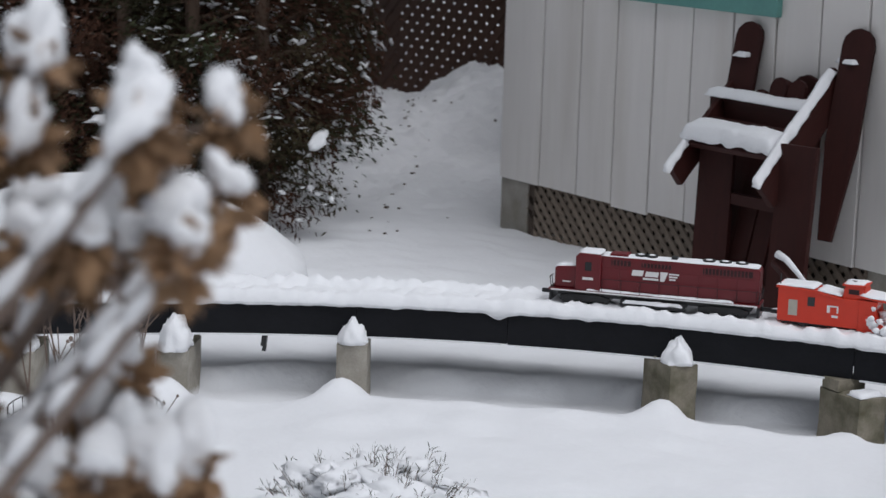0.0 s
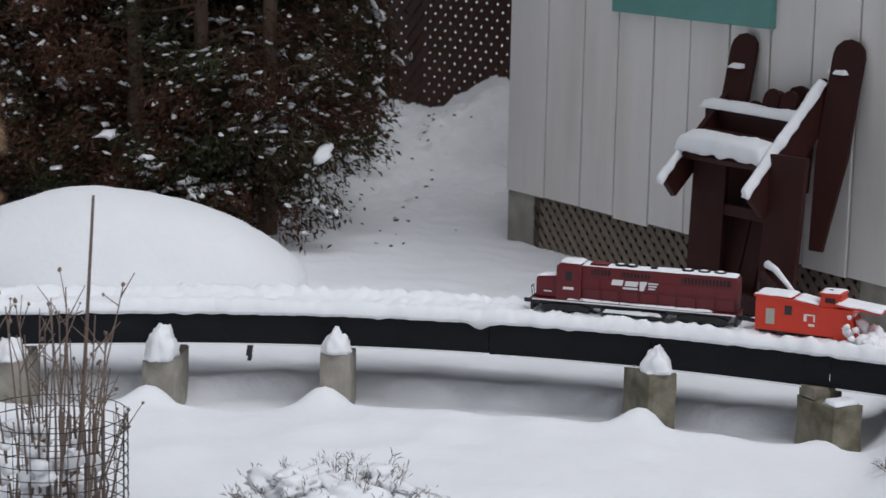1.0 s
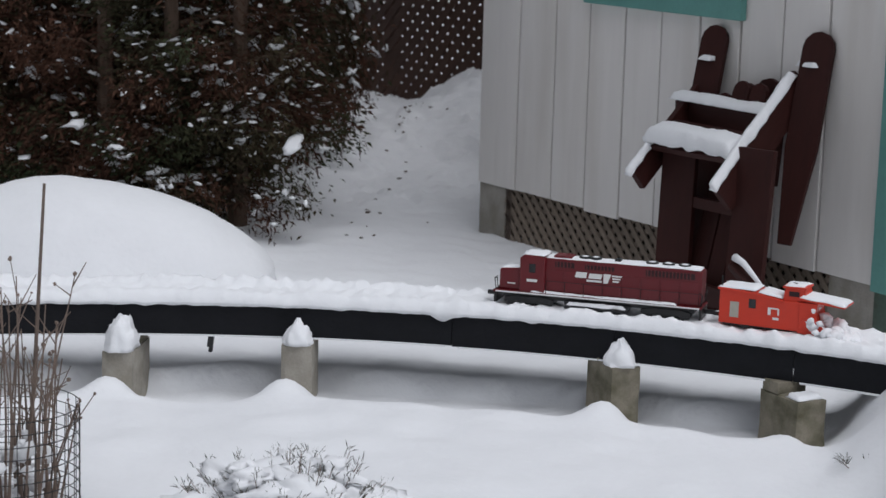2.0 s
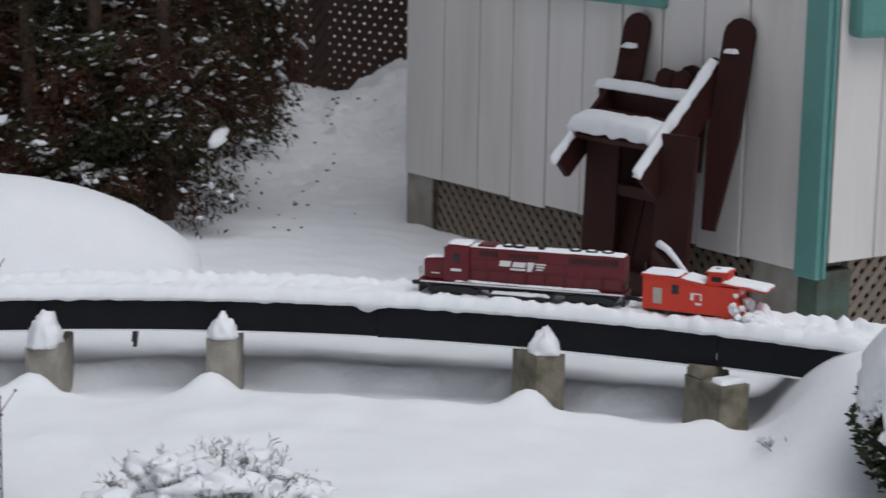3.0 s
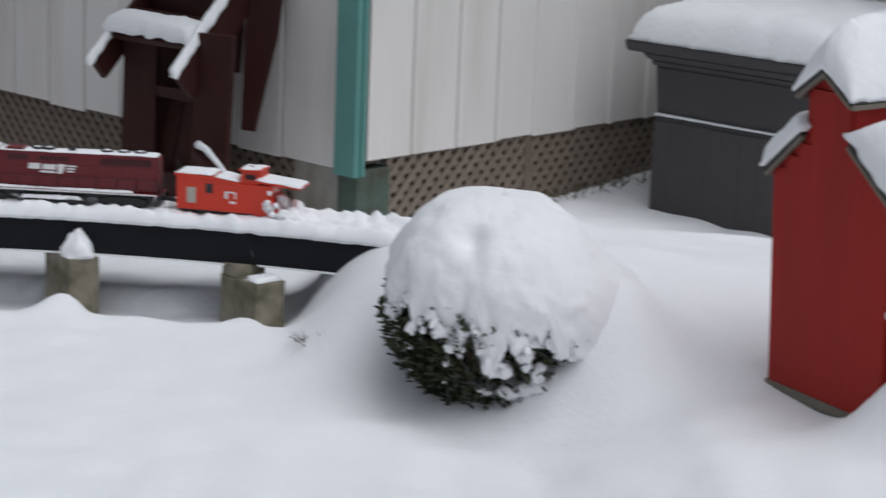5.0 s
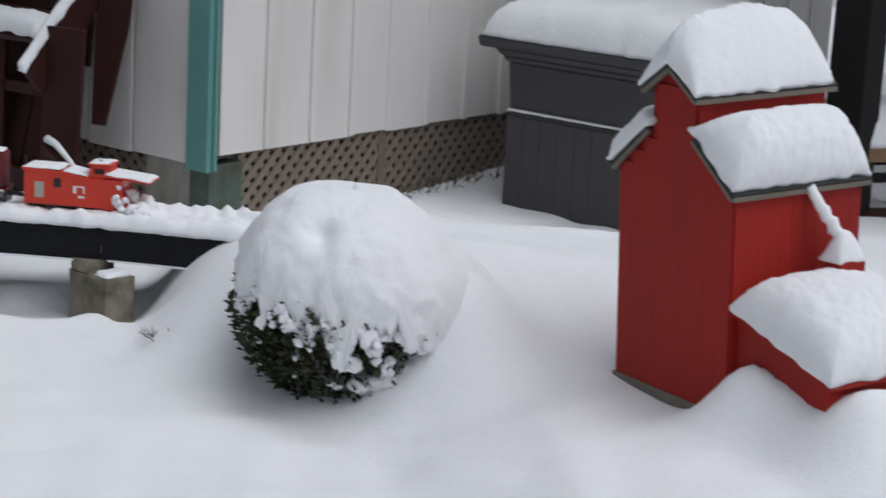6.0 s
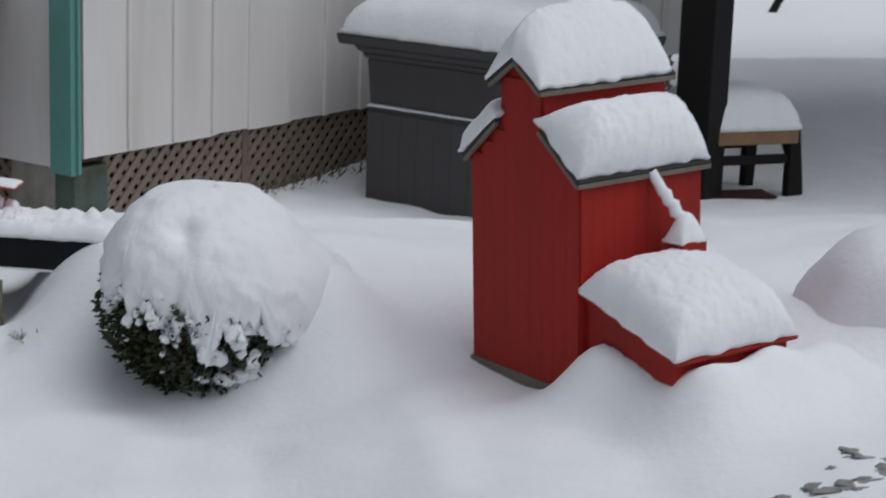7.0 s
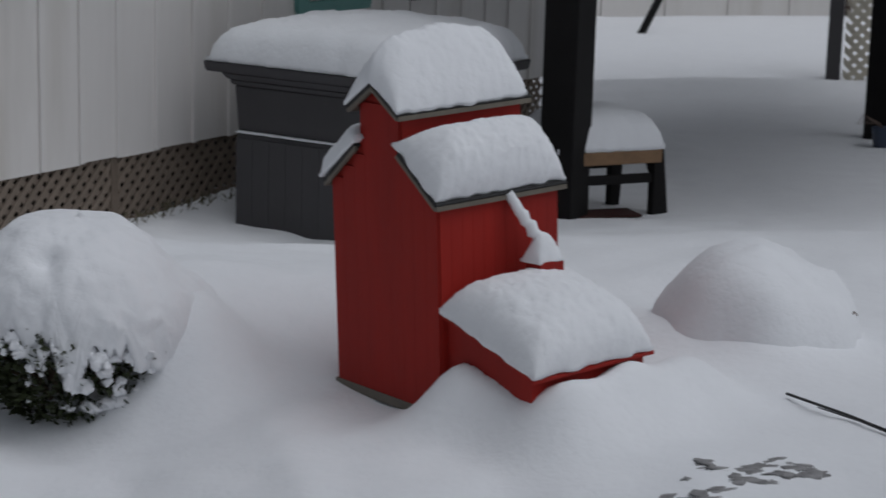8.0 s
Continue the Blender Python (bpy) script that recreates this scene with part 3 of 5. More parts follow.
    # blocks: place, width, depth, top, turn, snow cap height and squareness
    for a, w, d, top, turn, cone, square, mat in ((-3.06, 0.115, 0.22, 0.215, 8, 0.07, 0.5, "concrete_block"), (-2.575, 0.105, 0.24, 0.215, 6, 0.110, 0.75, "concrete_block"), (-1.995, 0.105, 0.20, 0.245, 9, 0.085, 0.1, "concrete_block"),
                                                  (-0.915, 0.11, 0.17, 0.246, 38, 0.085, 0.1, "mossy"), (-0.315, 0.115, 0.20, 0.218, 40, 0.0, 0, "mossy")):
        b = beam_front(a) + (0.02 if cone else -0.005)
        blk = thing("support_block", at_ab(a, b, 0.0, turn), "weathered concrete block holding up the railway trestle", "block", "blocks under the trestle")
        bm = prism([(-w / 2 * 1.10, -0.12), (w / 2 * 1.10, -0.12), (w / 2, top), (-w / 2, top)], d, "y", 0)
        bmesh.ops.subdivide_edges(bm, edges=list(bm.edges), cuts=5, use_grid_fill=True)
        for v in bm.verts:
            edge = sum((abs(abs(v.co.x) - w / 2 * 1.03) < 0.008, abs(abs(v.co.y) - d / 2) < 0.002, abs(v.co.z - top) < 0.002))
            k = 0.003 * noise.noise(v.co * 30 + Vector((a * 5, 0, 0))) - (0.006 + 0.006 * noise.noise(v.co * 55) if edge > 1 else 0)
            v.co += (v.co - Vector((0, 0, 0.05))).normalized() * k
        part("block", bm, mat, blk)
        # an added dark slab stands in for the shadow gap below the beam
        if top < BEAM_TOP - BEAM_H - 0.004:
            part("gap_shade", B(0.0, 0.050, (top + BEAM_TOP - BEAM_H) / 2, w * 0.98, d * 0.40, BEAM_TOP - BEAM_H - top + 0.004, 0.003), "mossy", blk, "dark filler standing for the shadow gap under the beam")
        if cone:
            bm = bmesh.new()
            bmesh.ops.create_uvsphere(bm, u_segments=28, v_segments=20, radius=1.0)
            deep = 0.075 if square > 0.3 else 0.055
            for v in bm.verts:
                h = max(0, v.co.z)
                s = (1 - h ** 1.6 * 0.55) * (1 - square) + square * (1 - 0.28 * h * h)
                flat = math.hypot(v.co.x, v.co.y)
                fx, fy = (v.co.x / flat, v.co.y / flat) if flat > 1e-4 else (0, 0)
                grow = flat ** (1 - 0.7 * square) * (1 + 0.18 * square * abs(2 * fx * fy))
                v.co = Vector((fx * grow * w * 0.49 * s, fy * grow * deep * s, h * cone)) * (1 + 0.22 * noise.noise(v.co * 2.1 + Vector((a, 0, 0))) + 0.16 * noise.noise(v.co * 6 + Vector((a, 3, 0))))
            part("snow_cap", bm, "snow", blk, "pointed cap of snow", Matrix.Translation((0, -d / 2 + deep - 0.012, top - 0.004)), soft=True)
        else:
            snow_on(w * 0.9, d * 0.36, 0.016, Matrix.Translation((0, -d * 0.28, top - 0.002)), "thin patch of snow", 5, blk, edge=0.02, bumpy=0.006, step=0.01)


M["concrete_block"] = material("pale_concrete_block", (0.36, 0.335, 0.29), 0.9, vary=0.2, scale=14, bump=0.5, fine=120, second=(0.22, 0.20, 0.16), mix_scale=9)
build_trestle()


# ---- model train ----
RAIL = 0.391


def on_line(a):
    """The pose of a vehicle standing on the trestle, x along the line."""
    return at_ab(a, beam_front(a) + 0.112, RAIL, math.degrees(math.atan(-0.252 * (a + 1.35))))


def build_locomotive():
    lo = thing("model_locomotive", on_line(-0.985), "dark red model diesel locomotive dusted with snow on the trestle", "locomotive")
    # hood, cab and nose
    body = prism([(-0.355, 0.052), (0.345, 0.052), (0.352, 0.060), (0.352, 0.162), (0.345, 0.170), (-0.185, 0.172), (-0.185, 0.052)], 0.078, "y", 0, 0.004)
    hood = part("long_hood", body, "loco_red", lo)
    part("cab", prism([(-0.268, 0.052), (-0.180, 0.052), (-0.180, 0.170), (-0.196, 0.178), (-0.252, 0.178), (-0.268, 0.168)], 0.104, "y", 0, 0.004), "loco_red", lo)
    part("nose", prism([(-0.342, 0.052), (-0.265, 0.052), (-0.265, 0.128), (-0.334, 0.124), (-0.342, 0.118)], 0.074, "y", 0, 0.005), "loco_red", lo)
    part("window", B(-0.224, -0.0525, 0.135, 0.022, 0.003, 0.030, 0.002), "dark_glass", lo, "dark cab side window")
    part("windshield", B(-0.2685, 0, 0.150, 0.003, 0.080, 0.022), "dark_glass", lo)
    # sill and walkway
    part("walkway", B(0, 0, 0.048, 0.716, 0.108, 0.008, 0.002), "loco_red", lo)
    part("stripe", B(0, -0.0545, 0.0475, 0.700, 0.002, 0.005), "white_mark", lo, "white sill stripe")
    part("stripe", B(0, 0.0545, 0.0475, 0.700, 0.002, 0.005), "white_mark", lo, "white sill stripe")
    part("frame", B(0, 0, 0.036, 0.66, 0.072, 0.018, 0.002), "black_metal", lo)
    tank = prism([(-0.10, 0.006), (0.10, 0.006), (0.112, 0.018), (0.112, 0.034), (-0.112, 0.034), (-0.112, 0.018)], 0.092, "y", 0, 0.004)
    part("fuel_tank", tank, "black_metal", lo, "snow-dusted black fuel tank")
    for s in (-1, 1):
        part("air_pipe", tube(bmesh.new(), [(-0.09, s * 0.050, 0.024), (0.09, s * 0.050, 0.024)], 0.004), "white_mark", lo, "pale air pipe")
    for c in (-0.235, 0.235):
        tk = part("bogie", prism([(-0.085, 0.012), (0.085, 0.012), (0.085, 0.028), (0.05, 0.034), (-0.05, 0.034), (-0.085, 0.028)], 0.086, "y", 0, 0.003), "black_metal", lo, "", Matrix.Translation((c, 0, 0)))
        for k in (-0.062, 0, 0.062):
            bm = bmesh.new()
            for s in (-0.026, 0.026):
                cyl(bm, Matrix.Translation((0, s, 0)) @ Euler((math.pi / 2, 0, 0)).to_matrix().to_4x4(), 0.019, 0.008, 18)
            cyl(bm, Euler((math.pi / 2, 0, 0)).to_matrix().to_4x4(), 0.005, 0.06, 8)
            part("wheelset", bm, "black_metal", tk, "", Matrix.Translation((k, 0, 0.014)))
    # pilots, steps, couplers
    for s in (-1, 1):
        part("pilot", B(s * 0.352, 0, 0.026, 0.010, 0.100, 0.036, 0.002), "black_metal", lo)
        part("coupler", B(s * 0.374, 0, 0.030, 0.036, 0.014, 0.014, 0.003), "black_metal", lo)
        for y in (-0.046, 0.046):
            bm = bmesh.new()
            tube(bm, [(s * 0.350, y, 0.05), (s * 0.356, y, 0.090), (s * 0.345, y, 0.098)], 0.0016, sides=5)
            tube(bm, [(s * 0.350, y * 0.5, 0.05), (s * 0.354, y * 0.5, 0.088), (s * 0.356, y, 0.088)], 0.0014, sides=5)
            part("grab_rail", bm, "wire", lo)
    for y in (-0.052, 0.052):
        bm = bmesh.new()
        tube(bm, [(-0.175, y, 0.096), (0.345, y, 0.096)], 0.0012, sides=5)
        for k in range(9):
            tube(bm, [(-0.175 + k * 0.065, y, 0.050), (-0.175 + k * 0.065, y, 0.096)], 0.0012, sides=5)
        part("handrail", bm, "grille", lo)
    # grilles and panel seams on both sides
    for s in (-1, 1):
        for x0, w, z, h in ((-0.115, 0.066, 0.153, 0.018), (0.005, 0.10, 0.152, 0.014), (0.245, 0.165, 0.150, 0.020)):
            g = part("grille", B(x0, s * 0.0395, z, w, 0.003, h), "grille", lo, "dark louvred grille")
            for k in range(int(w / 0.012)):
                part("louvre", B(x0 - w / 2 + 0.006 + k * 0.012, s * 0.0415, z, 0.003, 0.002, h), "loco_red", g)
        for k in range(8):
            part("door_panel", B(-0.15 + k * 0.066, s * 0.0394, 0.098, 0.060, 0.002, 0.070, 0.0008), "loco_red", hood)
        # plain bars for the markings
        for x0, x1, h in ((-0.078, -0.040, 0.019), (-0.032, 0.012, 0.017)):
            part("marking", prism([(x0, 0.115), (x1, 0.115), (x1 + 0.004, 0.115 + h), (x0 + 0.004, 0.115 + h)], 0.002, "y", s * 0.0412), "white_mark", lo, "white plain marking")
        part("marking", B(-0.012, s * 0.0412, 0.107, 0.052, 0.002, 0.007), "white_mark", lo, "white plain marking")
        for k in range(3):
            part("marking", B(0.066 - 0.002 * k, s * 0.0412, 0.129 - k * 0.009, 0.034 - 0.006 * k, 0.002, 0.005), "white_mark", lo, "white plain marking")
        part("marking", prism([(0.020, 0.102), (0.034, 0.102), (0.046, 0.134), (0.020, 0.134)], 0.002, "y", s * 0.0413), "white_mark", lo, "white plain marking")
        part("marking", B(-0.224, s * 0.0532, 0.093, 0.036, 0.002, 0.009), "white_mark", lo, "white number bar")
        part("marking", B(-0.300, s * 0.0382, 0.075, 0.028, 0.002, 0.004), "white_mark", lo, "white number bar")
    # roof fans, stack, horn
    for x, r in ((-0.055, 0.020), (-0.018, 0.020), (0.175, 0.021), (0.23, 0.021), (0.285, 0.021)):
        bm = bmesh.new()
        cyl(bm, Matrix.Translation((x, 0, 0.176)), r, 0.012, 20)
        fan = part("roof_fan", bm, "black_metal", lo, "black round roof fan")
        bm = bmesh.new()
        blob(bm, Vector((x, 0, 0.181)), r * 0.62, random.Random(int(x * 900)), 0.25, 2, 0.1)
        part("snow", bm, "snow", fan, soft=True)
    part("blower_housing", B(-0.125, 0, 0.176, 0.062, 0.06, 0.010, 0.003), "loco_red", lo)
    part("exhaust", B(0.06, 0, 0.176, 0.02, 0.03, 0.014, 0.002), "black_metal", lo)
    for lx, x, z, w in ((0.53, 0.08, 0.1715, 0.072), (0.080, -0.224, 0.1785, 0.096), (0.066, -0.303, 0.125, 0.066)):
        snow_on(lx, w, 0.005, Matrix.Translation((x, 0, z)), "", int(lx * 100), lo, "snow", edge=0.012, bumpy=0.003, step=0.012)
    snow_on(0.50, 0.016, 0.006, Matrix.Translation((0.02, -0.047, 0.0522)), "", 9, lo, "snow", edge=0.006, bumpy=0.004, step=0.008)
    snow_on(0.20, 0.02, 0.012, Matrix.Translation((0.0, -0.048, 0.020)), "", 10, lo, "snow", edge=0.006, bumpy=0.006, step=0.008)


def build_plow():
    m = on_line(-0.40)
    pl = thing("model_snow_plow", m, "orange-red model railway snow plow car pushing snow", "snow plow")
    body = prism([(-0.170, 0.014), (0.10, 0.014), (0.10, 0.112), (0.03, 0.108), (-0.05, 0.118), (-0.064, 0.124), (-0.170, 0.124)], 0.096, "y", 0, 0.003)
    part("body", body, "plow_red", pl)
    part("roof", prism([(-0.176, 0.124), (-0.046, 0.118), (0.05, 0.104), (0.05, 0.110), (-0.046, 0.126), (-0.176, 0.132)], 0.104, "y", 0, 0.001), "plow_red", pl)
    cup = part("cupola", prism([(0.040, 0.10), (0.122, 0.10), (0.112, 0.148), (0.104, 0.152), (0.052, 0.152), (0.046, 0.146)], 0.082, "y", 0, 0.003), "plow_red", pl)
    part("cupola_roof", B(0.078, 0, 0.1545, 0.078, 0.090, 0.007, 0.002), "plow_red", cup)
    part("hatch", B(0.068, 0, 0.160, 0.022, 0.030, 0.006, 0.002), "grille", cup)
    for s in (-1, 1):
        part("window", B(0.078, s * 0.0412, 0.134, 0.034, 0.003, 0.016), "grille", cup)
        part("window", B(-0.118, s * 0.0486, 0.062, 0.030, 0.003, 0.052, 0.001), "glass_dull", pl, "dull pale side door")
        part("window", B(-0.058, s * 0.0486, 0.088, 0.024, 0.003, 0.030, 0.001), "dark_glass", pl)
        part("marking", B(0.000, s * 0.0486, 0.070, 0.010, 0.002, 0.024), "white_mark", pl, "white plain marking")
        part("marking", B(0.016, s * 0.0486, 0.080, 0.026, 0.002, 0.005), "white_mark", pl, "white plain marking")
        part("marking", B(0.030, s * 0.0486, 0.070, 0.005, 0.002, 0.022), "white_mark", pl, "white plain marking")
        part("marking", B(0.022, s * 0.0486, 0.047, 0.020, 0.002, 0.008), "white_mark", pl, "white plain marking")
        # wings beside the blade
        bm = prism([(0.095, 0.012), (0.225, -0.004), (0.150, 0.062), (0.115, 0.062)], 0.006, "y", s * 0.052, 0.001)
        part("wing", bm, "plow_red", pl)
        bm = bmesh.new()
        tube(bm, [(-0.165, s * 0.04, 0.128), (-0.165, s * 0.04, 0.168)], 0.0025)
        if s < 0:
            part("chimney", bm, "black_metal", pl, "thin black stove pipe")
        else:
            bm.free()
    # curved blade with a flat visor over it
    blade = prism([(0.098, 0.010), (0.205, 0.002), (0.180, 0.020), (0.160, 0.048), (0.152, 0.082), (0.160, 0.112), (0.098, 0.112)], 0.104, "y", 0, 0.002)
    part("blade", blade, "plow_red", pl)
    part("visor", prism([(0.096, 0.120), (0.248, 0.106), (0.250, 0.110), (0.098, 0.126)], 0.112, "y", 0, 0.001), "plow_red", pl)
    part("underframe", B(-0.03, 0, 0.012, 0.26, 0.06, 0.014, 0.002), "black_metal", pl)
    for c in (-0.115, 0.045):
        bogie = part("bogie", B(0, 0, 0.016, 0.085, 0.050, 0.012, 0.002), "black_metal", pl, "", Matrix.Translation((c, 0, 0)))
        for x in (-0.03, 0.03):
            for s in (-0.030, 0.030):
                wheel = cyl(bmesh.new(), Euler((math.pi / 2, 0, 0)).to_matrix().to_4x4(), 0.016, 0.008, 16)
                part("wheel", wheel, "black_metal", bogie, "", Matrix.Translation((x, s, 0.014)))
    part("coupler", B(-0.185, 0, 0.030, 0.036, 0.014, 0.012, 0.003), "black_metal", pl)
    snow_on(0.125, 0.098, 0.008, Matrix.Translation((-0.112, 0, 0.1305)), "", 1, pl, "snow", edge=0.012, bumpy=0.003, step=0.01)
    snow_on(0.085, 0.098, 0.008, pose(0.0, 0, 0.1205, 0, 8, 0), "", 2, pl, "snow", edge=0.012, bumpy=0.003, step=0.01)
    snow_on(0.15, 0.106, 0.008, pose(0.172, 0, 0.1195, 0, 5.3, 0), "", 3, pl, "snow", edge=0.012, bumpy=0.003, step=0.01)
    snow_on(0.070, 0.082, 0.006, Matrix.Translation((0.078, 0, 0.158)), "", 4, pl, "snow", edge=0.012, bumpy=0.003, step=0.01)
    rng = random.Random(8)
    bm = bmesh.new()
    for k in range(60):
        u = rng.random()
        p = Vector((0.13 + 0.14 * u, rng.uniform(-0.085, 0.05), 0.0 + 0.10 * (1 - u) * rng.random()))
        blob(bm, p, rng.uniform(0.008, 0.026), rng, 0.8, 2, 0.35)
    ob = part("snow_heap", bm, "snow", None, "", m, soft=True)
    tagged(ob, "loose heap of snow thrown up before the plow", "snow", kind="stuff")


build_locomotive()
build_plow()


# ---- model grain elevator ----
def build_elevator():
    el = thing("model_grain_elevator", ELEV, "barn-red model grain elevator with snowy roofs standing in snow", "model building")
    Wx, Wy, eave, sh = 0.412, 0.467, 0.580, 0.688
    c0, c1, top, peak = 0.146, 0.335, 0.801, 0.862
    prof = [(0, 0), (Wy, 0), (Wy, eave), (c1, sh), (c1, top), ((c0 + c1) / 2, peak), (c0, top), (c0, sh), (0, eave)]
    part("body", prism(prof, Wx, "x", Wx / 2, 0.002), "barn_red", el)
    rng = random.Random(2)
    # upright cladding boards
    n = 9
    for k in range(n):
        y0, y1 = Wy * k / n, Wy * (k + 1) / n
        ym = (y0 + y1) / 2
        h = eave + (sh - eave) * min(1, min(ym, Wy - ym) / c0) - 0.012
        if c0 < ym < c1:
            h = top + 0.01
        part("board", B(-0.003, ym, h / 2, 0.005, y1 - y0 - 0.0004, h, 0.0003), "barn_red", el)
    n = 11
    for k in range(n):
        part("board", B(Wx * (k + 0.5) / n, -0.003, eave / 2 - 0.004, Wx / n - 0.0004, 0.005, eave - 0.008, 0.0003), "barn_red", el)
    base = B(Wx / 2, Wy / 2, -0.012, Wx + 0.02, Wy + 0.02, 0.026, 0.002)
    part("base", base, "eave", el, "pale grey base board")
    # roofs
    def slope(y0, z0, y1, z1, over, x0, x1, name):
        d = Vector((y1 - y0, z1 - z0)).normalized()
        nrm = Vector((-d.y, d.x))
        if nrm.y < 0:
            nrm = -nrm
        a = Vector((y0, z0)) - d * over
        b = Vector((y1, z1))
        pts = [tuple(a), tuple(b), tuple(b + nrm * 0.012), tuple(a + nrm * 0.012)]
        r = part(name, prism(pts, x1 - x0, "x", (x0 + x1) / 2, 0.001), "shingle", el, "dark shingled roof")
        pts = [tuple(a - nrm * 0.010), tuple(b - nrm * 0.010), tuple(b - nrm * 0.0005), tuple(a - nrm * 0.0005)]
        part("fascia", prism(pts, 0.012, "x", x0 + 0.004, 0.001), "eave", r, "pale fascia")
        part("fascia", B((x0 + x1) / 2, a.x - 0.003, a.y - 0.002, x1 - x0, 0.006, 0.013, 0.001), "eave", r)

    slope(0, eave, c0, sh, 0.022, -0.022, Wx + 0.02, "main_roof")
    slope(Wy, eave, c1, sh, 0.022, -0.022, Wx + 0.02, "main_roof")
    mid = (c0 + c1) / 2
    slope(c0, top, mid, peak, 0.022, -0.03, Wx + 0.02, "cupola_roof")
    slope(c1, top, mid, peak, 0.022, -0.03, Wx + 0.02, "cupola_roof")
    # lean-to annex
    x0, x1, dep, zh, zl = 0.004, 0.425, 0.345, 0.262, 0.166
    bm = prism([(0.0, -0.03), (-dep, -0.03), (-dep, zl), (0.0, zh)], x1 - x0 - 0.03, "x", (x0 + x1) / 2, 0.001)
    an = part("annex", bm, "barn_red", el, "red lean-to annex")
    d = Vector((-dep, zl - zh)).normalized()
    nr = Vector((-d.y, d.x)) if -d.y > 0 and d.x > 0 else Vector((d.y, -d.x))
    a, b = Vector((0.0, zh + 0.003)), Vector((-dep, zl + 0.003)) + d * 0.025
    part("annex_roof", prism([tuple(a), tuple(b), tuple(b + nr * 0.010), tuple(a + nr * 0.010)], x1 - x0, "x", (x0 + x1) / 2, 0.001), "barn_red", an, "red painted lean-to roof")
    # loading spout with its box
    sp = bmesh.new()
    tube(sp, [(0.226, -0.015, 0.565), (0.252, -0.05, 0.50), (0.280, -0.085, 0.44)], 0.008, 0.008, 8)
    part("spout", sp, "barn_red", el, "thin loading spout")
    part("leg_housing", B(0.285, -0.095, 0.325, 0.085, 0.06, 0.14, 0.002), "barn_red", el, "small red box on the annex roof")
    # snow
    ang = math.degrees(math.atan2(sh - eave, c0))
    L = math.hypot(c0, sh - eave)
    E0 = ELEV

    def cap(lx, ly, th, m, label, seed, **kw):
        snow_on(lx, ly, th, E0 @ m, label, seed, on=el, **kw)

    cap(Wx + 0.035, L + 0.035, 0.085, pose(Wx / 2 - 0.005, c0 / 2 - 0.002, (eave + sh) / 2 + 0.012, ang, 0, 0), "thick snow on the main roof of the model elevator", 11, edge=0.085, bumpy=0.020, step=0.007, crown=0.045)
    cap(Wx + 0.045, L + 0.03, 0.06, pose(Wx / 2 - 0.005, (Wy + c1) / 2 + 0.008, (eave + sh) / 2 + 0.010, -ang, 0, 0), "thick snow on the main roof of the model elevator", 12, edge=0.05, bumpy=0.012, step=0.014, crown=0.02)
    # the cupola carries one rounded loaf of snow
    lx, ly = Wx + 0.045, c1 - c0 + 0.045
    vs, fs = snowpad(lx, ly, 0.085, 13, edge=0.085, bumpy=0.020, step=0.007, crown=0.050)
    slope_k = (peak - top) / (mid - c0)
    vs = [(x, y, z + (peak - top) - abs(y) * slope_k + 0.012 + 0.002) for x, y, z in vs]
    ob = raw("snow_cap", vs, fs, "snow", None, soft=True)
    lay_on(ob, el, E0 @ Matrix.Translation((Wx / 2 - 0.012, mid, top)), "rounded loaf of snow on the cupola")
    an_a = math.degrees(math.atan2(zh - zl, dep))
    cap(x1 - x0 - 0.005, math.hypot(dep, zh - zl) + 0.03, 0.095, pose((x0 + x1) / 2 - 0.008, -dep / 2 - 0.013, (zh + zl) / 2 + 0.014, an_a, 0, 0), "thick snow on the red annex roof", 14, edge=0.075, bumpy=0.019, step=0.008, crown=0.050)
    cap(0.085, 0.07, 0.05, pose(0.282, -0.092, 0.392), "small snow cap on the spout box", 15, edge=0.035, bumpy=0.008, step=0.008, crown=0.03)
    bm = bmesh.new()
    pts = [Vector((0.224, -0.020, 0.572)).lerp(Vector((0.278, -0.088, 0.445)), k / 9) + Vector((0.003 * math.sin(k * 2.3), 0, 0.003 * math.cos(k * 3.1))) for k in range(10)]
    tube(bm, pts, 0.013, 0.019, 9)
    for v in bm.verts:
        v.co += Vector((1, 1, 1)) * 0.006 * noise.noise(v.co * 45)
    part("snow_cap", bm, "snow", el, "snow clinging along the spout", soft=True)


build_elevator()


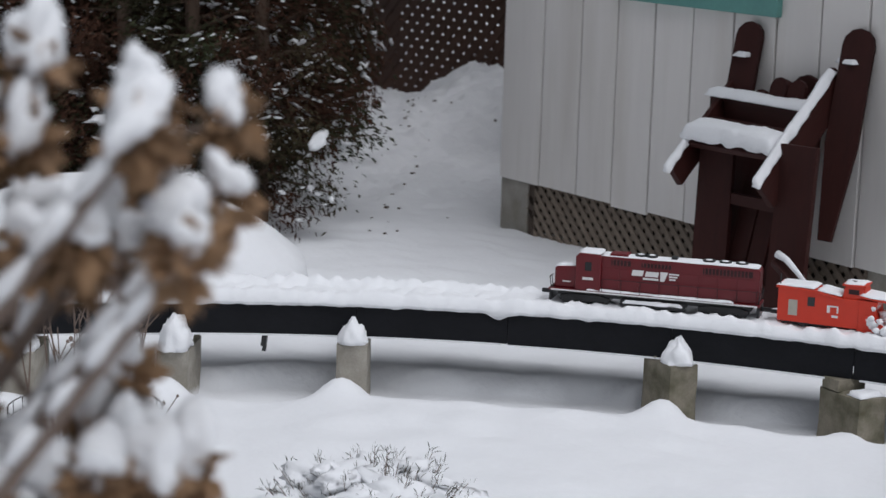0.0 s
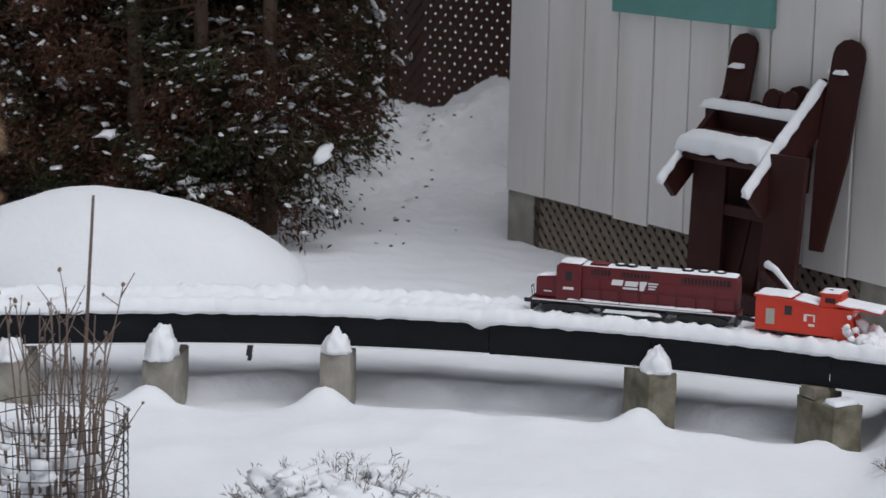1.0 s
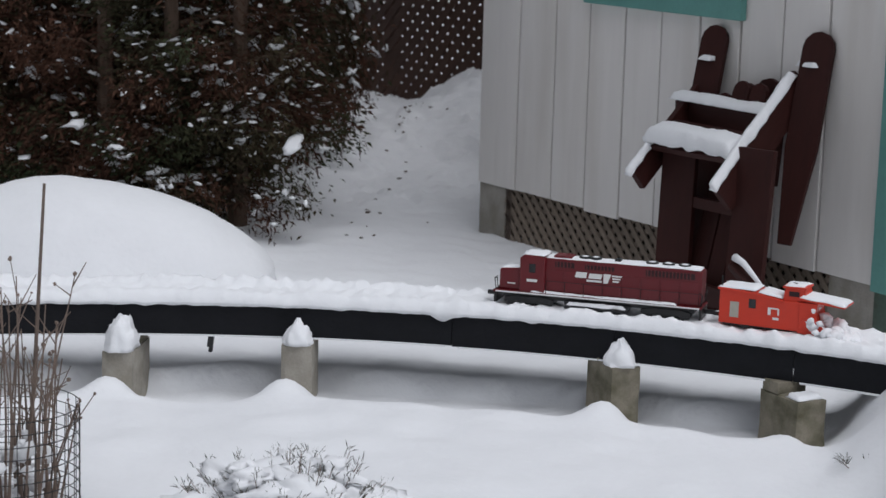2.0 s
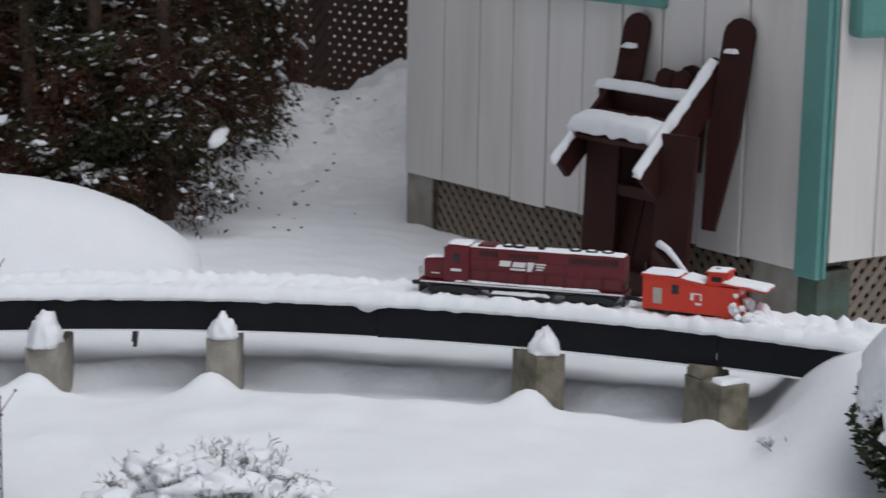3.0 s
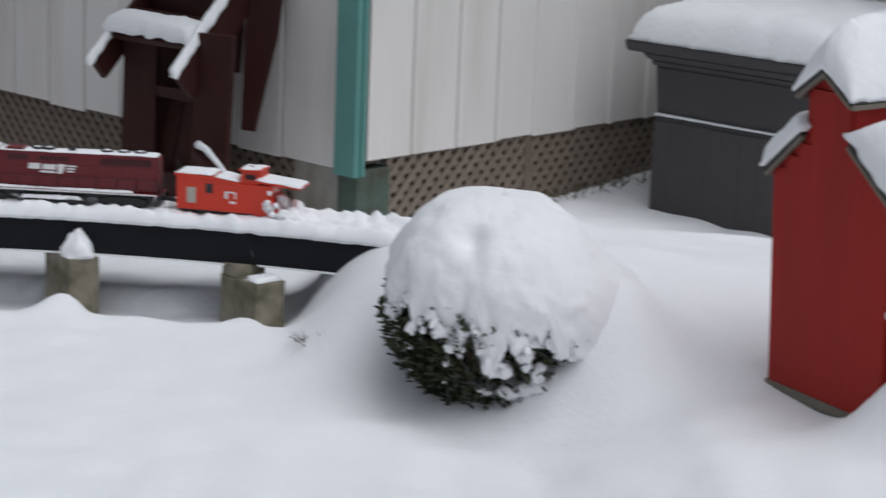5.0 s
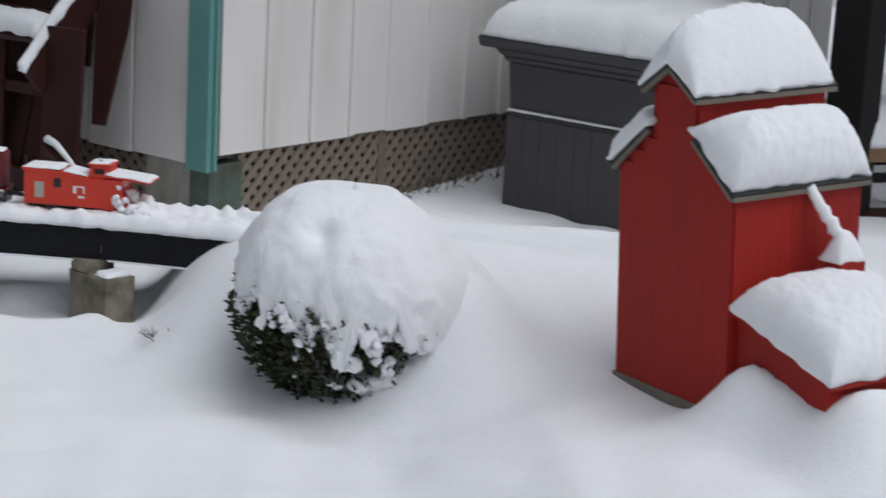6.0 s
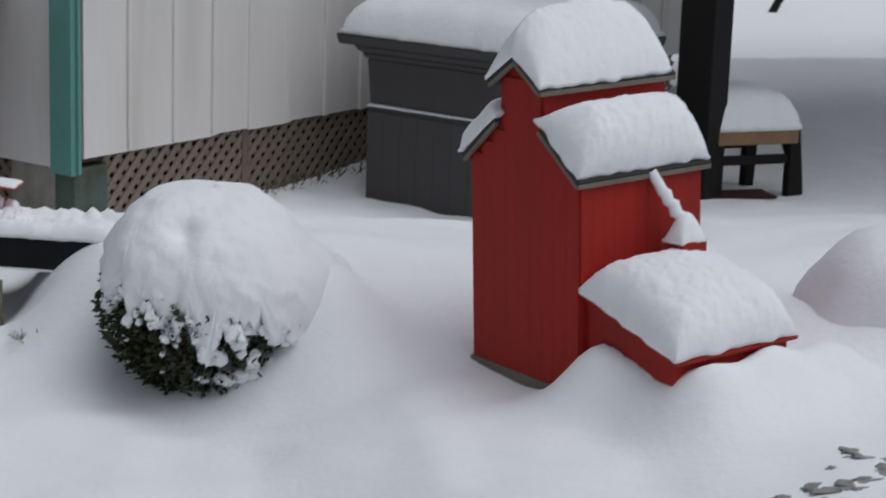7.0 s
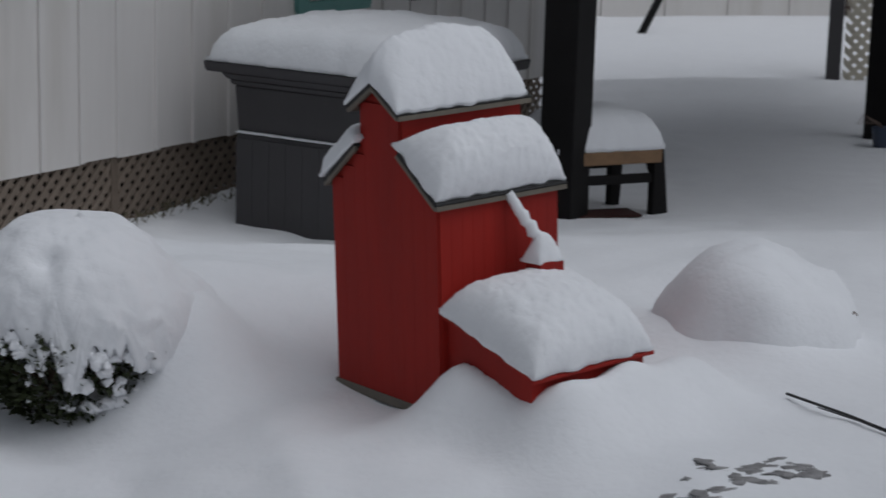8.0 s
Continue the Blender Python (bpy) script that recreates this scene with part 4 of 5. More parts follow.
# ---- deck box ----
def build_deck_box():
    m = pose(1.37, -0.375, 0.02)
    dbx = thing("deck_box", m, "dark grey resin deck box with a snow-laden lid", "storage box")
    W, D, H = 0.80, 0.85, 0.705
    # tapered body: wider above; x away from the face that looks to the railway, -y along it
    def ring(z, o):
        return [(-o, o, z), (D + o, o, z), (D + o, -W - o, z), (-o, -W - o, z)]
    def shell(z0, o0, z1, o1):
        bm = bmesh.new()
        lo = [bm.verts.new(p) for p in ring(z0, o0)]
        hi = [bm.verts.new(p) for p in ring(z1, o1)]
        bm.faces.new(lo)
        bm.faces.new(hi)
        for k in range(4):
            bm.faces.new((lo[k], lo[(k + 1) % 4], hi[(k + 1) % 4], hi[k]))
        bmesh.ops.bevel(bm, geom=list(bm.edges), offset=0.006, segments=2, affect="EDGES")
        return bm
    part("lower_panel", shell(-0.03, -0.030, 0.435, 0.004), "grey_bin", dbx)
    part("upper_panel", shell(0.44, -0.002, H - 0.06, 0.010), "grey_bin", dbx)
    part("moulding", shell(H - 0.06, 0.020, H - 0.035, 0.028), "grey_bin", dbx)
    part("moulding", shell(H - 0.035, 0.036, H - 0.005, 0.055), "grey_bin", dbx)
    part("lid", shell(H, 0.100, H + 0.045, 0.108), "grey_bin", dbx, "dark overhanging lid")
    rng = random.Random(4)
    for k in range(9):
        part("groove_board", B(0.006, -W * (k + 0.5) / 9, 0.21, 0.030, W / 9 - 0.001, 0.41, 0.001), "grey_bin", dbx)
    vs, fs = snowpad(D + 0.20, W + 0.20, 0.145, 21, edge=0.12, bumpy=0.022, step=0.024, crown=0.055)
    ob = raw("snow_cap", vs, fs, "snow", None, soft=True)
    lay_on(ob, dbx, m @ Matrix.Translation((D / 2, -W / 2, H + 0.044)), "thick rounded snow on the lid")
    snow_on(0.018, W, 0.010, m @ Matrix.Translation((-0.006, -W / 2, 0.438)), "thin snow on the ledge", 22, on=dbx, edge=0.006, bumpy=0.004, step=0.01)


build_deck_box()


# ---- post, stool and the yard behind ----
def build_yard():
    po = thing("porch_post", pose(2.155, -1.565, 0), "square dark brown porch post standing in snow", "post")
    part("shaft", B(0, 0, 1.35, 0.165, 0.165, 2.8, 0.006), "dark_post", po)
    part("base_plate", B(0, 0, 0.02, 0.19, 0.19, 0.06, 0.004), "dark_post", po)
    st = thing("garden_stool", at_ab(2.80, 0.62, 0.0, 12), "dark wooden garden chair with tan seat heaped with snow", "chair")
    for x in (-0.24, 0.24):
        for y in (-0.19, 0.19):
            part("leg", B(x, y, 0.17, 0.05, 0.05, 0.40, 0.005), "dark_post", st)
    part("rail", B(0, -0.19, 0.275, 0.43, 0.03, 0.04, 0.004), "dark_post", st)
    part("rail", B(0, 0.19, 0.275, 0.43, 0.03, 0.04, 0.004), "dark_post", st)
    for k in range(5):
        part("seat_slat", B(0, -0.18 + k * 0.09, 0.375, 0.50, 0.08, 0.06, 0.006), "tan_wood", st)
    bm = prism([(-0.22, 0.10), (-0.16, 0.42), (0.1, 0.47), (0.20, 0.46), (0.24, 0.36), (0.25, 0.10), (0.21, 0.10), (0.20, 0.34), (0.16, 0.40), (0.0, 0.41)], 0.035, "x", 0.275, 0.003)
    part("side_frame", bm, "dark_post", st, "dark curved side frame")
    snow_on(0.54, 0.44, 0.15, at_ab(2.80, 0.62, 0.405, 12), "deep snow on the seat", 31, on=st, edge=0.11, bumpy=0.015, step=0.022, crown=0.03)
    # things lying on the ground below
    mat = thing("door_mat", at_ab(2.83, 0.45, ground_at(2.83, 0.45) + 0.004, 8), "dark red mat half covered by snow", "mat")
    part("mat", B(0, 0, 0.006, 0.30, 0.16, 0.012, 0.004), "redwood", mat)
    # unseen roof inferred from the posts; its front is stretched to shade the snow
    roof = thing("porch_roof", pose(4.1, -1.05, 2.5), "dark flat porch roof, unseen, drawn out past the posts to shade the yard", "roof", kind="structure")
    part("deck", B(0.55, -0.75, 0.06, 5.2, 2.9, 0.10), "dark_post", roof)
    for k in range(7):
        part("rafter", B(-1.95 + k * 0.75, -0.75, -0.03, 0.06, 2.85, 0.12), "dark_post", roof)
    # white building and its fence far behind
    fb = thing("far_shed", pose(11.6, 2.0, 0.0, 0, 0, -41), "pale grey-beige boarded wall beyond the yard", "building", kind="structure")
    for k in range(14):
        part("panel", B(-3.4 + k * 0.62, 0, 1.3, 0.61, 0.10, 2.7, 0.004), "white_wall", fb)
    part("door_frame", B(1.23, -0.06, 1.3, 0.05, 0.05, 2.7, 0.004), "dark_board", fb)
    rl = thing("stair_rail", at_ab(5.55, 8.1, 0.15), "dark sloping handrail in the snow", "handrail")
    bm = bmesh.new()
    tube(bm, [(-0.16, -0.05, -0.28), (0.30, 0.1, 0.55), (0.62, 0.2, 1.15)], 0.035, 0.03, 8)
    part("rail", bm, "dark_post", rl)
    fe = thing("lattice_screen", pose(8.02, -0.56, -0.1, 0, 0, -68), "cream lattice screen with a grey post", "fence")
    part("post", B(-0.07, 0, 0.9, 0.10, 0.10, 1.9, 0.006), "grey_bin", fe)
    part("post", B(1.30, 0, 0.9, 0.10, 0.10, 1.9, 0.006), "grey_bin", fe)
    lattice_rows(fe, 0.0, 1.25, 0.08, 1.7)
    dk = thing("porch_post", at_ab(5.19, 2.75, 0.0, 45), "square dark brown porch post standing in snow", "post")
    part("shaft", B(0, 0, 1.35, 0.14, 0.14, 2.8, 0.006), "dark_post", dk)
    pt = thing("garden_pot", at_ab(5.08, 2.45, ground_at(5.08, 2.45) - 0.02), "small blue-grey pot with twigs in snow", "pot")
    bm = bmesh.new()
    cyl(bm, Matrix.Translation((0, 0, 0.06)), 0.05, 0.14, 16, 0.07)
    part("pot", bm, "blue_pot", pt)
    bm = bmesh.new()
    for k in range(5):
        tube(bm, [(0, 0, 0.12), (-0.03 - 0.02 * k, 0.01 * k, 0.16 + 0.01 * k), (-0.08 - 0.02 * k, 0.01, 0.15)], 0.004, 0.002, 5)
    part("twig", bm, "twig", pt)


M["blue_pot"] = material("blue_grey_pot", (0.035, 0.05, 0.085), 0.5, vary=0.2, bump=0.1)


def lattice_rows(parent, x0, x1, z0, z1, pitch=0.085, width=0.050):
    """A tall lattice: crossed laths clipped to a rectangle, each a part."""
    H, Wd = z1 - z0, x1 - x0
    for way in (1, -1):
        c = -H
        while c < Wd:
            lo, hi = max(0.0, c), min(Wd, c + H)
            if hi - lo > 0.03:
                za, zb = lo - c, hi - c
                pts = [(lo, za), (min(lo + width, hi), za), (hi, max(za, zb - width)), (hi, zb)]
                q = [(x0 + (u if way > 0 else Wd - u), z0 + v) for u, v in pts]
                part("lath", prism(q, 0.008, "y", 0.0 if way > 0 else 0.0085), "cream_lattice" if parent.name.startswith("lattice_screen") else "brown_lattice", parent)
            c += pitch


build_yard()


# ---- brown lattice fence at the end of the path ----
bf = thing("lattice_fence", at_ab(-4.55, 7.15, 0.02, -38), "dark brown lattice fence behind the hedge", "fence")
lattice_rows(bf, 0.0, 2.5, 0.0, 1.7, 0.112, 0.084)
for px in (0.0, 1.2, 2.45):
    part("post", B(px, 0.05, 0.85, 0.09, 0.09, 1.9, 0.006), "brown_lattice", bf)


# ---- plants ----
def leaves(rng, spots, size, aspect=2.2, droop=0.0):
    """Small bent leaf quads at (place, outward) spots."""
    vs, fs = [], []
    for p, out in spots:
        s = size * rng.uniform(0.5, 1.3)
        d = (out + Vector((rng.gauss(0, 0.6), rng.gauss(0, 0.6), rng.gauss(0, 0.6) - droop))).normalized()
        w = d.cross(Vector((rng.gauss(0, 1), rng.gauss(0, 1), rng.gauss(0, 1)))).normalized() * s / aspect / 2
        k = len(vs)
        q = p + d * s
        mid = p + d * s * 0.5 + Vector((0, 0, s * 0.08))
        vs += [tuple(p), tuple(mid + w), tuple(q), tuple(mid - w)]
        fs.append((k, k + 1, k + 2, k + 3))
    return vs, fs


def build_cedar(rng, height, radius, spots_n, snow_n):
    tree = thing("cedar_tree", Matrix(), "dark winter cedar in a hedge flecked with snow", "tree", "cedars of the hedge")
    bm = bmesh.new()
    lean = rng.uniform(-0.05, 0.05)
    tube(bm, [(0, 0, -0.1), (lean * 0.4, 0, height * 0.4), (lean, 0.02, height)], 0.055, 0.012, 8)
    part("trunk", bm, "bark", tree)
    tw, spots, brown = bmesh.new(), [], []
    for k in range(70):
        z = 0.16 + (height - 0.29) * rng.random() ** 1.7
        th = rng.uniform(0, math.tau)
        R = radius * (1 - 0.35 * z / height) * rng.uniform(0.55, 1.15)
        rise = rng.uniform(-0.12, 0.25)
        p0 = Vector((lean * z / height, 0, z))
        p1 = p0 + Vector((math.cos(th) * R * 0.5, math.sin(th) * R * 0.5, rise * 0.5))
        p2 = p0 + Vector((math.cos(th) * R, math.sin(th) * R, rise * 0.6))
        tube(tw, [p0, p1, p2], 0.010, 0.003, 4)
        green = rng.random() < 0.55
        for j in range(int(spots_n / 70)):
            t = rng.random() ** 0.6
            p = p1.lerp(p2, t) if rng.random() < 0.75 else p0.lerp(p1, t)
            p = p + Vector((rng.gauss(0, 0.055), rng.gauss(0, 0.055), rng.gauss(0, 0.06)))
            (spots if green else brown).append((p, Vector((math.cos(th), math.sin(th), -0.2))))
    tagged(part("branchwork", tw, "bark", tree), kind="stuff")
    vs, fs = leaves(rng, spots, 0.036, 3.0, 0.3)
    tagged(raw("crown", vs, fs, "cedar", tree, "dark green cedar sprays"), kind="stuff")
    vs, fs = leaves(rng, brown, 0.044, 4.2, 0.3)
    tagged(raw("crown", vs, fs, "cedar_brown", tree, "brown bare cedar sprays"), kind="stuff")
    bm = bmesh.new()
    allspots = spots + brown
    clumps = [max((rng.choice(allspots)[0] for _ in range(4)), key=lambda q: q.xy.length) for _ in range(22)]
    for k in range(snow_n):
        p = rng.choice(allspots)[0]
        if rng.random() < 0.6:
            c = rng.choice(clumps)
            near = [q for q, _ in rng.sample(allspots, 60)]
            p = min(near, key=lambda q: (q - c).length)
        r = rng.uniform(0.006, 0.017) * (2.0 if rng.random() < 0.12 else 1)
        st = Euler((rng.uniform(-0.5, 0.5), rng.uniform(-0.5, 0.5), rng.uniform(0, 6.28))).to_matrix().to_4x4() @ Matrix.Diagonal((rng.uniform(1.0, 2.4), rng.uniform(0.7, 1.2), 1, 1))
        blob(bm, p + Vector((0, 0, 0.012)), r, rng, 0.5, 1 if r < 0.02 else 2, 0.75, st)
    tagged(part("snow", bm, "snow", tree, "small clumps of snow on the sprays", soft=True), kind="stuff")
    return tree


def build_hedge():
    rng = random.Random(11)
    kinds = [build_cedar(rng, rng.uniform(2.9, 3.5), rng.uniform(0.52, 0.62), 24500, 430) for _ in range(4)]
    # the last four are added unseen behind the house, to shade the path
    places = [(-3.20, 1.74), (-3.52, 1.70), (-3.88, 1.72), (-4.35, 1.85), (-4.85, 1.75), (-5.4, 1.85), (-6.0, 1.8),
              (-3.38, 2.30), (-3.44, 2.95), (-3.56, 3.6), (-3.72, 4.25), (-3.86, 4.95),
              (-3.75, 2.5), (-4.3, 2.55), (-4.9, 2.6), (-5.5, 2.6), (-6.2, 2.6), (-3.95, 3.4), (-4.5, 3.6), (-5.2, 3.5), (-6, 3.6), (-4.1, 4.4), (-4.9, 4.6), (-5.8, 4.6), (-4.2, 5.4), (-5.0, 5.6), (-1.75, 4.3), (-1.8, 5.2), (-1.95, 6.2), (-1.3, 6.9)]
    for k, (a, b) in enumerate(places):
        # rows behind the front are stretched above the view to shade the path
        m = at_ab(a, b, ground_at(a, b) - 0.02, rng.uniform(0, 360)) @ Matrix.Diagonal((1, 1, 1.0 if k < 7 else 1.9, 1))
        if k < 4:
            kinds[k].matrix_basis = m
        else:
            copy_thing(kinds[k % 4], m)


build_hedge()


def build_snow_mound():
    """A shrub or pile wholly buried: a broad dome."""
    bm = bmesh.new()
    bmesh.ops.create_uvsphere(bm, u_segments=56, v_segments=28, radius=1.0)
    for v in bm.verts:
        h = max(v.co.z, -0.05)
        k = 1 + 0.05 * noise.noise(v.co * 1.7 + Vector((3, 1, 0))) + 0.015 * noise.noise(v.co * 7)
        v.co = Vector((v.co.x * 0.86 * k * (1 + 0.10 * v.co.x), v.co.y * 0.52 * k, (h ** 1.15 if h > 0 else h) * 0.40 * k))
    ob = part("snow_mound", bm, "snow", None, "", at_ab(-3.55, 0.45, 0.06, 0), soft=True)
    tagged(ob, "broad smooth mound of snow before the hedge", "snow mound")


build_snow_mound()


def build_boxwood():
    rng = random.Random(21)
    a, b = 0.43, -2.14
    m = at_ab(a, b, 0.085)
    bush = thing("boxwood_bush", m, "round dark green boxwood bush under a thick snow cap", "bush")
    R, H = 0.315, 0.50
    bm = bmesh.new()
    for k in range(26):
        th = rng.uniform(0, math.tau)
        q = Vector((math.cos(th) * R * 0.75, math.sin(th) * R * 0.75, rng.uniform(0.12, 0.42)))
        tube(bm, [(0.02 * math.cos(th), 0.02 * math.sin(th), -0.05), q * 0.5 + Vector((0, 0, 0.02)), q], 0.010, 0.004, 5)
    tagged(part("branchwork", bm, "bark", bush), kind="stuff")
    spots = []
    for k in range(9000):
        th, u = rng.uniform(0, math.tau), rng.uniform(-0.93, 0.70)
        rr = (1 - abs(u) ** 2.6) ** 0.5 * rng.uniform(0.72, 1.03) * (0.76 if u > 0.2 else 0.92 if u > 0.05 else 1)
        lump = 1 + 0.14 * noise.noise(Vector((math.cos(th) * 2.2, math.sin(th) * 2.2, u * 3)))
        p = Vector((math.cos(th) * rr * R * lump * (1.12 if math.cos(th) > 0 else 1), math.sin(th) * rr * R * 0.95 * lump, 0.27 + u * 0.29))
        spots.append((p, Vector((math.cos(th), math.sin(th), 0.3))))
    vs, fs = leaves(rng, spots, 0.026, 1.7)
    tagged(raw("crown", vs, fs, "boxwood", bush, "small dark green leaves"), kind="stuff")

    def hem_at(th):
        """How far down the cap hangs: low on the drifted side, with fingers between the leaves."""
        c, s_ = math.cos(th), math.sin(th)
        low = 0.60 + 0.30 * max(0.0, math.cos(th - radians(-8))) ** 2
        for at, wide, deep in ((-98, 6, 0.34), (-72, 5, 0.16), (-118, 5, 0.14), (-52, 10, 0.22)):
            off = (math.degrees(th) - at + 180) % 360 - 180
            low += deep * math.exp(-(off / wide) ** 2)
        return low + 0.16 * noise.noise(Vector((c * 4, s_ * 4, 1))) + 0.22 * noise.noise(Vector((c * 10, s_ * 10, 4))) + 0.12 * noise.noise(Vector((c * 22, s_ * 22, 9)))

    # the cap: a broad dome with a ragged hanging hem, leaning into the drift
    nseg, nring = 220, 60
    vs, fs = [(0, 0, 0.605)], []
    for j in range(1, nring + 1):
        for i in range(nseg):
            th = i * math.tau / nseg
            ph = (j / nring) * (0.98 + 0.9 * hem_at(th))
            rr = math.sin(ph) ** 0.86 if ph < 1.4 else 0.985 - 0.13 * max(0, ph - 1.7)
            cz = math.cos(ph)
            p = Vector((math.cos(th) * rr * (R + 0.026) + 0.012, math.sin(th) * rr * (R + 0.022) * 0.95, 0.27 + 0.325 * math.copysign(abs(cz) ** 0.80, cz)))
            if p.x > 0:
                p.z -= 0.13 * (p.x / R) ** 1.8 * max(0, math.cos(ph))
                p.x *= 1.13
            out = Vector((p.x, p.y, p.z - 0.2)).normalized()
            tail = max(0.0, (j / nring - 0.72) / 0.28)
            p += out * (0.034 * noise.noise(p * 3.4 + Vector((4, 0, 0))) + 0.010 * noise.noise(p * 13) + (0.004 + 0.014 * tail) * noise.noise(p * 28))
            dent = 0.040 * math.exp(-((p.x + 0.10) ** 2 + (p.y + 0.20) ** 2) / 0.0016)
            vs.append(tuple(p - out * dent))
    for i in range(nseg):
        fs.append((0, 1 + i, 1 + (i + 1) % nseg))
    for j in range(nring - 1):
        for i in range(nseg):
            p, q = 1 + j * nseg + i, 1 + j * nseg + (i + 1) % nseg
            fs.append((p, p + nseg, q + nseg, q))
    ob = raw("snow_cap", vs, fs, "snow", None, soft=True)
    lay_on(ob, bush, m, "thick snow cap with a ragged hem")
    so = ob.modifiers.new("thickness", "SOLIDIFY")
    so.thickness, so.offset = 0.035, -1
    # ragged fringe of loose snow along the hem, heavier on the drifted side
    bm = bmesh.new()
    for k in range(210):
        th = rng.uniform(0, math.tau)
        c = math.cos(0.98 + 0.9 * hem_at(th)) + abs(rng.gauss(0, 0.05)) - 0.07
        p = Vector((math.cos(th) * (R + 0.008) * (1.13 if math.cos(th) > 0 else 1) + 0.010, math.sin(th) * (R + 0.008) * 0.95, 0.27 + 0.31 * c))
        blob(bm, p, rng.uniform(0.006, 0.016), rng, rng.uniform(0.8, 1.6), 3, 0.35)
    tagged(part("snow", bm, "snow", bush, "ragged fringe of the snow cap", soft=True), kind="stuff")
    bm = bmesh.new()
    for k in range(150):
        th, u = rng.uniform(0, math.tau), rng.uniform(-0.75, 0.0)
        heavy = math.cos(th - radians(-35)) > 0.55
        if not heavy and rng.random() < 0.72:
            continue
        rr = math.sqrt(1 - u * u) * 1.0
        p = Vector((math.cos(th) * rr * R * (1.12 if math.cos(th) > 0 else 1), math.sin(th) * rr * R * 0.95, 0.27 + u * 0.29))
        st = Euler((rng.uniform(-0.6, 0.6), rng.uniform(-0.6, 0.6), rng.uniform(0, 6.28))).to_matrix().to_4x4() @ Matrix.Diagonal((rng.uniform(0.8, 1.8), 0.8, rng.uniform(0.8, 1.3), 1))
        blob(bm, p, rng.uniform(0.006, 0.014) * (2.2 if heavy else 1), rng, 0.8, 3, 0.4, st)
    tagged(part("snow", bm, "snow", bush, "clots of snow among the leaves", soft=True), kind="stuff")


build_boxwood()


def build_second_bush():
    rng = random.Random(23)
    bm = bmesh.new()
    bmesh.ops.create_uvsphere(bm, u_segments=44, v_segments=24, radius=1.0)
    for v in bm.verts:
        h = max(v.co.z, -0.15)
        k = 1 + 0.10 * noise.noise(v.co * 1.6 + Vector((9, 1, 0))) + 0.025 * noise.noise(v.co * 6)
        v.co = Vector((v.co.x * 0.325 * k, v.co.y * 0.28 * k, (abs(h) ** 0.62 * (1 if h > 0 else -1)) * 0.46 * k))
    ob = part("snow_mound", bm, "snow", None, "", at_ab(2.42, -2.42, 0.15, 0), soft=True)
    tagged(ob, "small shrub buried as a rounded snow mound", "snow mound")
    bm = bmesh.new()
    tube(bm, [(0, 0, 0), (0.015, -0.02, 0.03), (0.02, -0.03, 0.02)], 0.004, 0.002, 5)
    tw = part("twig", bm, "twig", None, "", at_ab(2.66, -2.52, 0.40))
    tagged(tw, "dark twig end poking out of snow", "twig")


build_second_bush()


def build_low_shrub(a, b, radius, height, seed, tips, blobs):
    rng = random.Random(seed)
    m = at_ab(a, b, ground_at(a, b) - 0.02)
    sh = thing("low_shrub", m, "low evergreen shrub nearly buried in snow", "shrub")
    bm, spots = bmesh.new(), []
    for k in range(tips):
        th, rr = rng.uniform(0, math.tau), radius * math.sqrt(rng.random())
        p0 = Vector((math.cos(th) * rr * 0.5, math.sin(th) * rr * 0.5, 0))
        p1 = Vector((math.cos(th) * rr, math.sin(th) * rr, height * rng.uniform(0.70, 1.08) * (1 - 0.5 * (rr / radius) ** 2)))
        tube(bm, [p0, (p0 + p1) / 2, p1], 0.0025, 0.001, 4)
        for j in range(26):
            t = 0.55 + 0.47 * rng.random()
            spots.append((p0.lerp(p1, t) + Vector((rng.gauss(0, 0.008), rng.gauss(0, 0.008), 0)), (p1 - p0).normalized() + Vector((rng.gauss(0, 0.5), rng.gauss(0, 0.5), 0.4))))
    tagged(part("branchwork", bm, "twig", sh), kind="stuff")
    vs, fs = leaves(rng, spots, 0.026, 11.0)
    tagged(raw("foliage", vs, fs, "needle", sh, "grey-green needles"), kind="stuff")
    bm = bmesh.new()
    if blobs:
        blob(bm, Vector((0, 0, -0.01)), radius * 0.92, rng, 0.56, 5, 0.30)
    for k in range(blobs):
        th, rr = rng.uniform(0, math.tau), radius * 1.02 * math.sqrt(rng.random())
        p = Vector((math.cos(th) * rr, math.sin(th) * rr, height * (0.86 - 0.62 * (rr / radius) ** 2) * rng.uniform(0.75, 1.0)))
        st = Matrix.Rotation(rng.uniform(0, 6.28), 4, "Z") @ Matrix.Diagonal((rng.uniform(1.0, 1.7), 1, 1, 1))
        blob(bm, p, rng.uniform(0.022, 0.058), rng, 0.5, 3, 0.45, st)
    tagged(part("snow", bm, "snow", sh, "pillows of snow", soft=True), kind="stuff")


build_low_shrub(-1.58, -2.78, 0.29, 0.25, 31, 80, 46)
build_low_shrub(-0.10, -1.86, 0.06, 0.03, 33, 4, 0)


